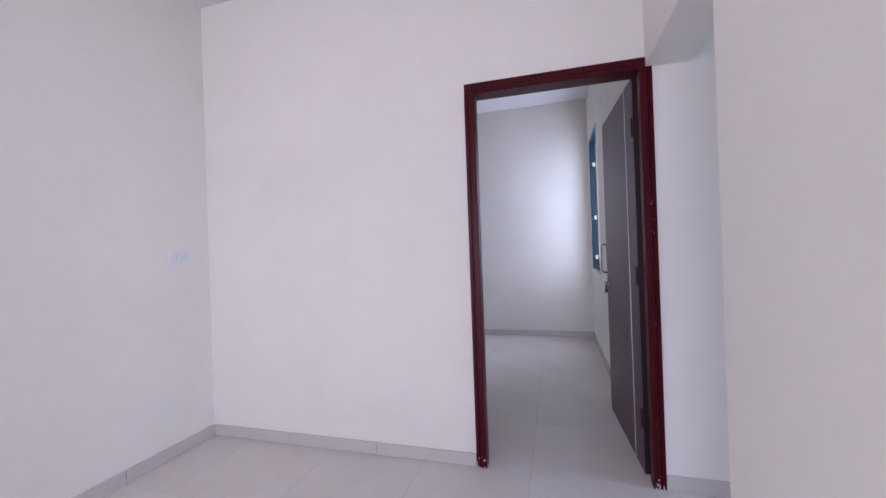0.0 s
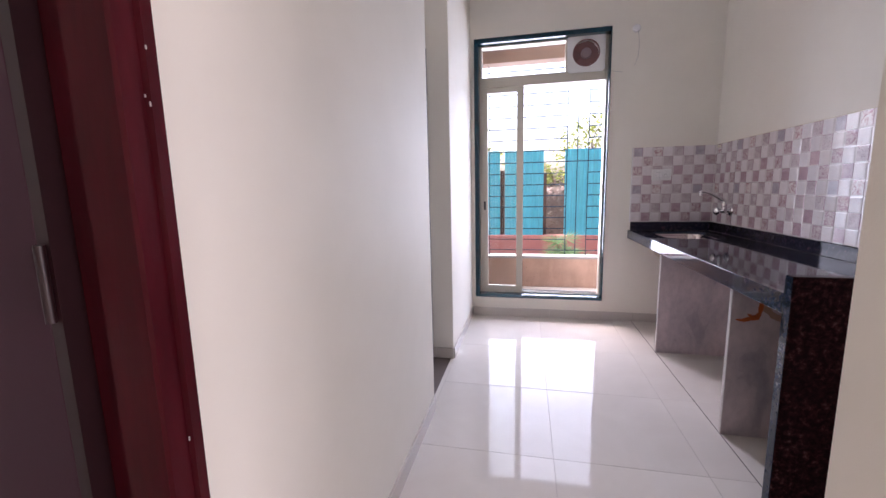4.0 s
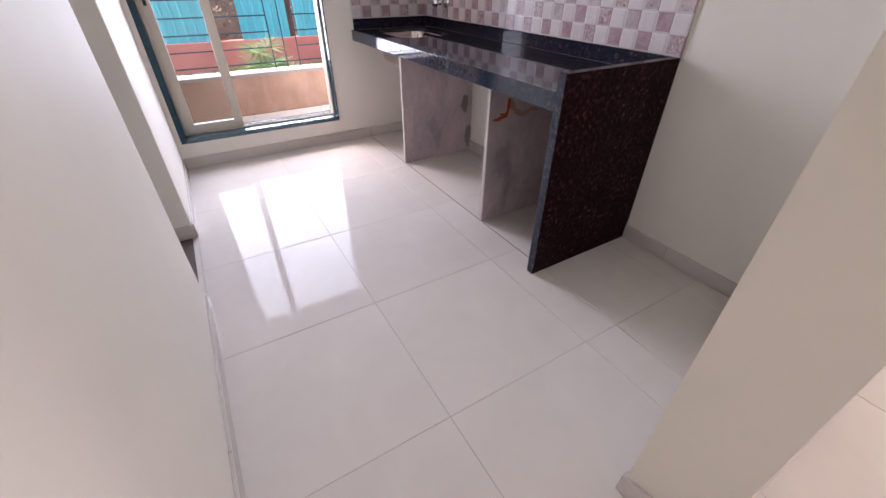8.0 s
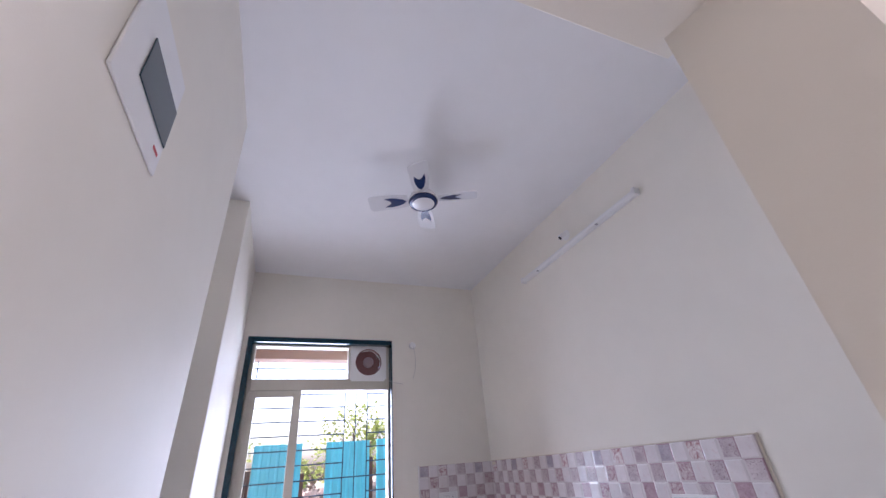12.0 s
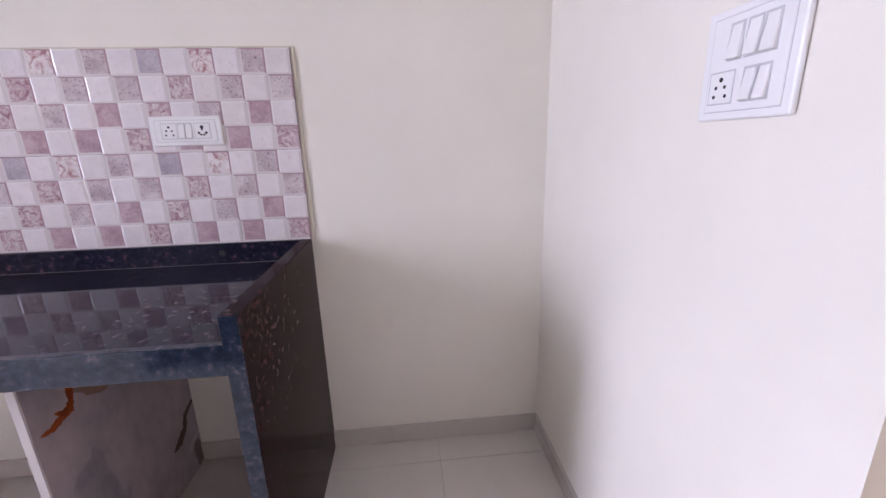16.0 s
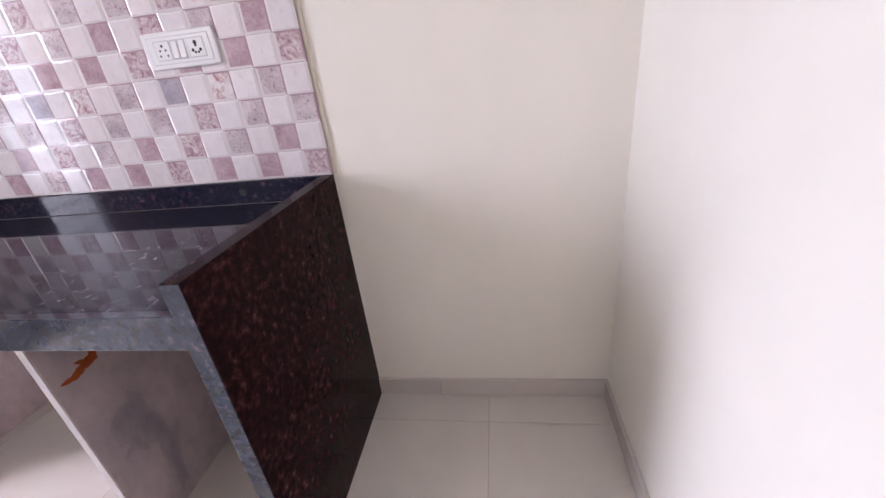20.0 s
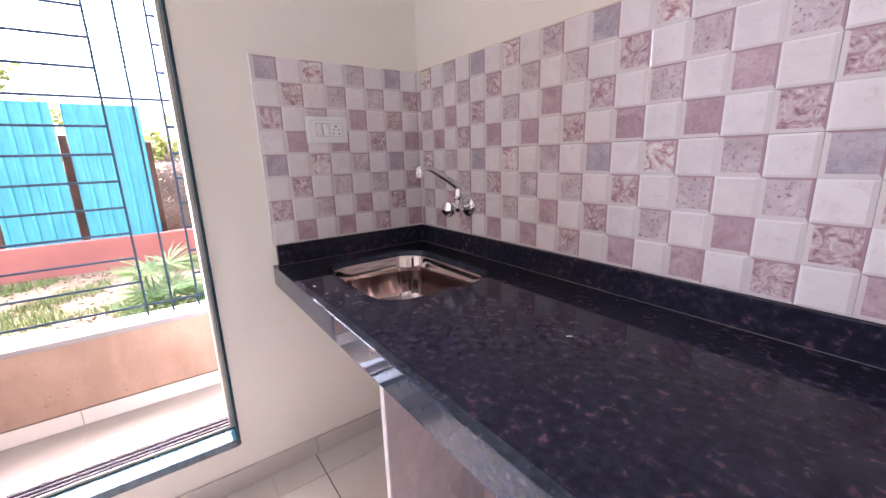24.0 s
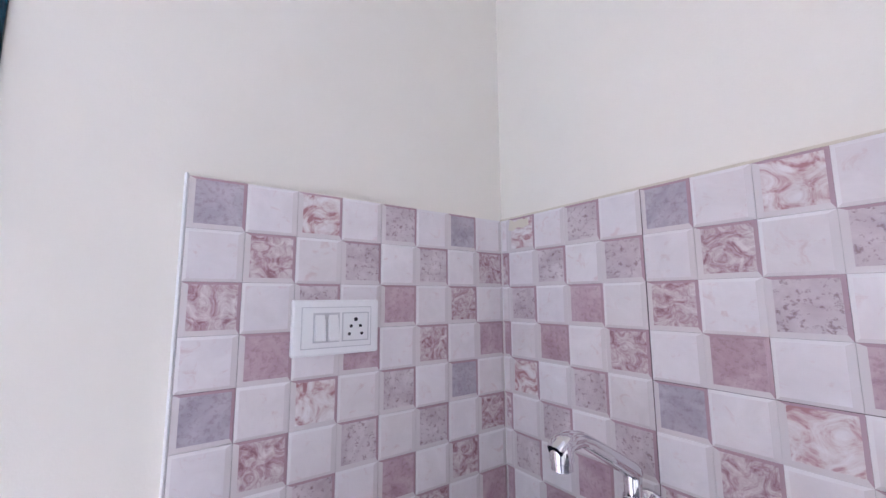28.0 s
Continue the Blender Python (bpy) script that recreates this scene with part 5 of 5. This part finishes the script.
def fence_panel(y0, y1, z0, z1, x=9.0):
    """A corrugated sheet."""
    prof = []
    y, k = y0, 0
    pitch = 0.205
    while y < y1 - 1e-6:
        for dy, dx in ((0, 0), (0.130, 0), (0.146, -0.030), (0.189, -0.030), (0.205, 0)):
            if y + dy <= y1 and (not prof or prof[-1][0] < y + dy - 1e-6):
                prof.append((y + dy, x + dx))
        y += pitch
    b = bm_new()
    lo = [b.verts.new((px, py, z0)) for py, px in prof]
    hi = [b.verts.new((px, py, z1)) for py, px in prof]
    for k in range(len(prof) - 1):
        b.faces.new((lo[k], lo[k + 1], hi[k + 1], hi[k]))
    ob = part("sheet", b, M_FENCE, fence)
    s = ob.modifiers.new("thickness", "SOLIDIFY")
    s.thickness = 0.004
    return ob


rnd = random.Random(7)
for y0, y1 in ((0.97, 2.15), (2.29, 3.36), (3.48, 4.6), (4.6, 5.7), (5.78, 7.4), (7.4, 10.5), (10.6, 15.0), (-0.82, 0.38), (-2.05, -0.92), (-3.5, -2.05), (-5.4, -3.55), (-9.0, -5.4), (-15, -9.0)):
    fence_panel(y0, y1, -0.27, 2.33 + rnd.uniform(-0.02, 0.02), 9.0 + rnd.uniform(-0.01, 0.01))
for y, top in ((2.22, 1.75), (3.42, 2.0), (0.93, 1.62), (-0.87, 1.9)):
    part("post", box(9.03, y - 0.060, -0.269, 9.085, y + 0.060, top, 0.004), M_RUSTPOST, fence, "rusty brown steel post")
heap = bm_new()
hx, hy = [9.30 + 0.16 * k for k in range(12)], [-6 + 0.25 * k for k in range(66)]
hv = [[heap.verts.new((x, y, -0.95 + (2.15 + 0.25 * noise.noise(Vector((y * 0.8, 2, 0)))) * min(1, (x - 9.25) / 0.75) + 0.13 * noise.noise(Vector((x * 4, y * 4, 1))) + 0.07 * noise.noise(Vector((x * 11, y * 11, 4))))) for y in hy] for x in hx]
for i in range(len(hx) - 1):
    for j in range(len(hy) - 1):
        heap.faces.new((hv[i][j], hv[i + 1][j], hv[i + 1][j + 1], hv[i][j + 1]))
solid("rubble_bank", heap, M_RUBBLE, "brown heap of rubble and dry litter behind the fence", "rubble", "stuff")

# sizes of loose growth: leaves, blades and twigs as many small flakes
def flakes(name, count, spot, size, material, label, category, seed, flat=0.3):
    rnd = random.Random(seed)
    verts, faces = [], []
    for k in range(count):
        p = Vector(spot(rnd))
        d = Vector((rnd.uniform(-1, 1), rnd.uniform(-1, 1), rnd.uniform(-1, 1) * flat)).normalized()
        s = d.cross(Vector((rnd.uniform(-1, 1), rnd.uniform(-1, 1), rnd.uniform(-1, 1)))).normalized()
        l = size * rnd.uniform(0.6, 1.4)
        wdt = l * 0.28
        i = len(verts)
        verts += [p, p + d * l * 0.5 + s * wdt, p + d * l, p + d * l * 0.5 - s * wdt]
        faces.append((i, i + 1, i + 2, i + 3))
    me = bpy.data.meshes.new(name)
    me.from_pydata([tuple(v) for v in verts], [], faces)
    me.materials.append(material)
    return tagged(new(name, me), label, category, "", "stuff")


def yard_spot(rnd):
    x, y = rnd.uniform(1.05, 8.8), rnd.uniform(-3.5, 6.5)
    return x, y, ground_height(x, y) + 0.004 + rnd.random() * 0.02


def grass_spot(rnd):
    while True:
        x, y = rnd.uniform(1.05, 8.6), rnd.uniform(-3.0, 6.0)
        if noise.noise(Vector((x * 0.9, y * 0.9, 3))) > 0.10 - (0.25 if x < 3.6 else 0):
            return x, y, ground_height(x, y)


flakes("dead_leaves", 9000, yard_spot, 0.065, M_DRYLEAF, "scattered dry brown leaves on the yard", "dead leaves", 1, 0.25)


def grass(count, seed):
    rnd = random.Random(seed)
    verts, faces = [], []
    for k in range(count):
        x, y, z = grass_spot(rnd)
        hgt, lean, a = rnd.uniform(0.05, 0.15), rnd.uniform(0, 0.06), rnd.uniform(0, 6.283)
        dx, dy, wd = lean * math.cos(a), lean * math.sin(a), 0.006
        px, py = -math.sin(a) * wd, math.cos(a) * wd
        i = len(verts)
        verts += [(x - px, y - py, z), (x + px, y + py, z), (x + dx, y + dy, z + hgt)]
        faces.append((i, i + 1, i + 2))
    me = bpy.data.meshes.new("grass")
    me.from_pydata(verts, [], faces)
    me.materials.append(M_GRASS)
    return tagged(new("grass", me), "patchy green grass in the yard", "grass", "", "stuff")


grass(38000, 2)


def heap_spot(rnd):
    return rnd.uniform(9.15, 9.9), rnd.uniform(-1.4, 3.6), rnd.uniform(-0.3, 1.4)


flakes("dry_litter", 1500, heap_spot, 0.10, M_DRYLEAF, "dry leaves and twigs caught behind the fence", "dry litter", 9, 0.8)
twigs = bm_new()
rnd = random.Random(19)
for k in range(60):
    p = Vector((rnd.uniform(9.12, 9.6), rnd.uniform(0.3, 1.0), rnd.uniform(-0.25, 1.2)))
    d = Vector((rnd.uniform(-0.2, 0.2), rnd.uniform(-1, 1), rnd.uniform(-0.6, 1.0))).normalized()
    add_tube(twigs, [p, p + d * 0.2 + Vector((0, 0, 0.03)), p + d * 0.42], [0.008, 0.006, 0.003], 5)
solid("twigs", twigs, M_BARK, "tangle of dry twigs in the fence gap", "twigs", "stuff")


def fan_palm(x, y, z, height, fans, blade, seed, label):
    """Upright stalks, each with a pleated fan of narrow leaf blades."""
    root = thing("palm_plant", (x, y, z), label, "plant")
    rnd = random.Random(seed)
    for k in range(fans):
        a = 2 * math.pi * k / fans + rnd.uniform(-0.3, 0.3)
        out = rnd.uniform(0.05, 0.16)
        top = Vector((x + out * math.cos(a), y + out * math.sin(a), z + height * rnd.uniform(0.74, 1.0)))
        part("stalk", add_tube(bm_new(), [(x, y, z), ((x + top.x) / 2, (y + top.y) / 2, z + (top.z - z) * 0.6), tuple(top)], [0.010, 0.007, 0.005], 5), M_PALM, root)
        axis = Vector((math.cos(a), math.sin(a), rnd.uniform(0.3, 1.1))).normalized()
        side = axis.cross(Vector((0, 0, 1))).normalized()
        up = side.cross(axis)
        verts, faces = [], []
        for j in range(21):
            w = radians(-115 + 230 * j / 20 + rnd.uniform(-4, 4))
            d = (axis * math.cos(w) + side * math.sin(w) + up * rnd.uniform(-0.12, 0.12)).normalized()
            lane = d.cross(up).normalized() * 0.0085
            long = blade * rnd.uniform(0.8, 1.1)
            i = len(verts)
            verts += [tuple(top), tuple(top + d * long * 0.45 + lane), tuple(top + d * long - up * 0.03), tuple(top + d * long * 0.45 - lane)]
            faces.append((i, i + 1, i + 2, i + 3))
        me = bpy.data.meshes.new("frond")
        me.from_pydata(verts, [], faces)
        me.materials.append(M_PALM)
        ob = new("frond", me)
        ob.parent, ob.matrix_parent_inverse = root, Matrix.Translation((-x, -y, -z))
    return root


fan_palm(1.80, 1.00, -0.90, 1.42, 12, 0.26, 3, "small green fan palm beside the parapet")
fan_palm(1.66, 0.84, -0.90, 1.20, 9, 0.21, 5, "low green fan palm seedling beside the parapet")


def tree(x, y, h, seed, spread, leaves, label):
    root = thing("tree", (x, y, -0.9), label, "tree")
    rnd = random.Random(seed)
    wood = bm_new()
    tips = []
    trunk = [(x, y, -0.95), (x + 0.05, y + 0.04, h * 0.35), (x - 0.04, y - 0.05, h * 0.6), (x, y, h * 0.8)]
    add_tube(wood, trunk, [0.09, 0.075, 0.055, 0.035], 8)
    part("trunk", wood, M_BARK, root)
    limbs = bm_new()
    for k in range(9):
        z0 = h * rnd.uniform(0.4, 0.78)
        a = rnd.uniform(0, 6.283)
        p1 = Vector((x, y, z0))
        p2 = p1 + Vector((math.cos(a), math.sin(a), 0.5)) * spread * 0.5
        p3 = p1 + Vector((math.cos(a + 0.3), math.sin(a + 0.3), 0.75)) * spread
        add_tube(limbs, [p1, p2, p3], [0.03, 0.02, 0.008], 5)
        tips += [p2, p3, p2.lerp(p3, 0.5), p3 + Vector((0.2, 0.1, 0.15))]
    part("limbs", limbs, M_BARK, root)
    def spot(r):
        c = tips[r.randrange(len(tips))]
        return c + Vector((r.gauss(0, 1), r.gauss(0, 1), r.gauss(0, 0.8))) * spread * 0.17
    crown = flakes("crown", leaves, spot, 0.14, M_LEAFGREEN, "", "", seed + 1, 0.6)
    crown.parent, crown.matrix_parent_inverse = root, Matrix.Translation((-x, -y, 0.9))
    del crown["kind"]
    return root


tree(11.2, -0.75, 3.2, 11, 1.1, 1300, "thin tree with yellow-green leaves behind the fence")
tree(11.2, 0.50, 1.85, 15, 0.5, 420, "thin tree with yellow-green leaves behind the fence")
tree(11.6, 3.55, 3.4, 21, 1.0, 1100, "leafy tree behind the fence")

# ---- wall tiles over the counter, laid last ----
DADO_Z0, ROWS_N = 0.873, 8
DZ = (1.480 - DADO_Z0) / ROWS_N
DADO_MESHES = {}


SHEET = [{0: "grey", 2: "swirl", 4: "speckle"}, {1: "mottle", 3: "speckle", 5: "speckle"}, {0: "mottle", 2: "speckle", 4: "rose"}, {1: "rose", 3: "rose", 5: "mottle"}]


def dado_square(wd, ht, kind):
    """A pillowed square whose rim is pale on two sides and darker on two."""
    key = (round(wd, 3), round(ht, 3), kind)
    if key not in DADO_MESHES:
        b = bm_new()
        def ring(inset, z):
            return [b.verts.new((p, q, z)) for p, q in ((inset, inset), (wd - inset, inset), (wd - inset, ht - inset), (inset, ht - inset))]
        light = kind == "light"
        e = min(0.0002, wd * 0.1)
        thin, wide = min(0.0048, wd * 0.2), min(0.0085, wd * 0.25)
        lo, hi = (0.0066, 0.0074) if light else (0.0066, 0.0070)
        r0, r1 = ring(e, 0.0), ring(e, lo)
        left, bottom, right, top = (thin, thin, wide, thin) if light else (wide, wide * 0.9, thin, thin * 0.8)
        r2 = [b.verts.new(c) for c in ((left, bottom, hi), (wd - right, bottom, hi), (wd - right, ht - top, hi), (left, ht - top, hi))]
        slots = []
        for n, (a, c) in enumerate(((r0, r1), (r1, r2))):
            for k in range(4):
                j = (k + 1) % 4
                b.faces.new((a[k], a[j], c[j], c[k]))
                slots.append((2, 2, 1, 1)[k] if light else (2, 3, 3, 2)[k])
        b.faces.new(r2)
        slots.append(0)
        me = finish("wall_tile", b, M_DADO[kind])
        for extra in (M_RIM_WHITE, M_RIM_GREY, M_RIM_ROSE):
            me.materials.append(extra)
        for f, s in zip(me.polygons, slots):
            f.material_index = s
        DADO_MESHES[key] = me
    return DADO_MESHES[key]


TILT = random.Random(31)


def lay(parent, m, wd, ht, r, c, first):
    kind = SHEET[r % 4].get((c - first) % 6, "rose") if (r + c) % 2 == 0 else "light"
    ob = new("wall_tile", dado_square(wd, ht, kind))
    ob.parent = parent
    ob.matrix_parent_inverse = Matrix.Translation(-parent.location)
    ob.matrix_basis = m @ pose(0, 0, 0, TILT.uniform(-0.55, 0.55), TILT.uniform(-0.55, 0.55), 0)


dado_s = thing("wall_tiles_south", (-1.08, 0, DADO_Z0), "checked mauve and white glazed wall tiles above the counter", "wall tiles", "", "structure")
part("tile_bed", box(-2.156, 0.0005, DADO_Z0, -0.0095, 0.006, 1.481), M_DADO_GROUT, dado_s, "pinkish grout between the wall tiles")
DXW = (2.155 - 0.034) / 28
for r in range(ROWS_N):
    z = 1.480 - DZ * (r + 1)
    for c in range(-1, 28):
        x = -0.034 - DXW * c if c >= 0 else -0.0098
        wd = DXW if c >= 0 else 0.0240
        lay(dado_s, wall_frame((x, 0.0045, z), (-1, 0, 0), (0, 1, 0)), wd, DZ, r, c, 4)
part("tile_seam", box(-0.3382, 0.0108, DADO_Z0, -0.3374, 0.0122, 1.480), M_SEAM, dado_s, "dark seam between tile sheets")
dado_e = thing("wall_tiles_east", (0, 0.31, DADO_Z0), "checked mauve and white glazed wall tiles beside the window", "wall tiles", "", "structure")
part("tile_bed", box(-0.006, 0.0125, DADO_Z0, -0.0005, 0.6205, 1.481), M_DADO_GROUT, dado_e, "pinkish grout between the wall tiles")
DYW = (0.620 - 0.0128) / 8
for r in range(ROWS_N):
    z = 1.480 - DZ * (r + 1)
    for c in range(8):
        lay(dado_e, wall_frame((-0.0045, 0.620 - DYW * c, z), (0, -1, 0), (-1, 0, 0)), DYW, DZ, r, c, 0)
part("tile_edge_filler", box(-2.168, 0.0004, 0.873, -2.1565, 0.006, 1.486, 0.002), M_CREAM, dado_s, "cream filler along the tile edge")
part("tile_edge_filler", box(-2.1565, 0.0004, 1.4812, -0.0005, 0.005, 1.486, 0.001), M_CREAM, dado_s, "cream filler along the tile edge")
part("tile_edge_filler", box(-0.0125, 0.6203, 0.873, -0.0004, 0.6255, 1.484, 0.002), M_FILLER, dado_e, "white filler along the tile edge")
part("broken_tile_patch", add_prism(bm_new(), [(-0.036 - 0.060 * p, 1.452 + 0.026 * q) for p, q in ((0, 0.1), (0.2, 0.0), (0.45, 0.25), (0.7, 0.1), (1.0, 0.3), (0.95, 0.8), (0.6, 0.9), (0.35, 0.7), (0.1, 1.0))], "y", 0.0118, 0.0136), M_CREAM, dado_s, "cream filler over a broken tile corner")
SEAM_Z = 1.480 - 4 * DZ
part("tile_seam", box(-2.155, 0.0106, SEAM_Z - 0.0005, -0.34, 0.0112, SEAM_Z + 0.0005), M_SEAM, dado_s, "dark seam between tile sheets")
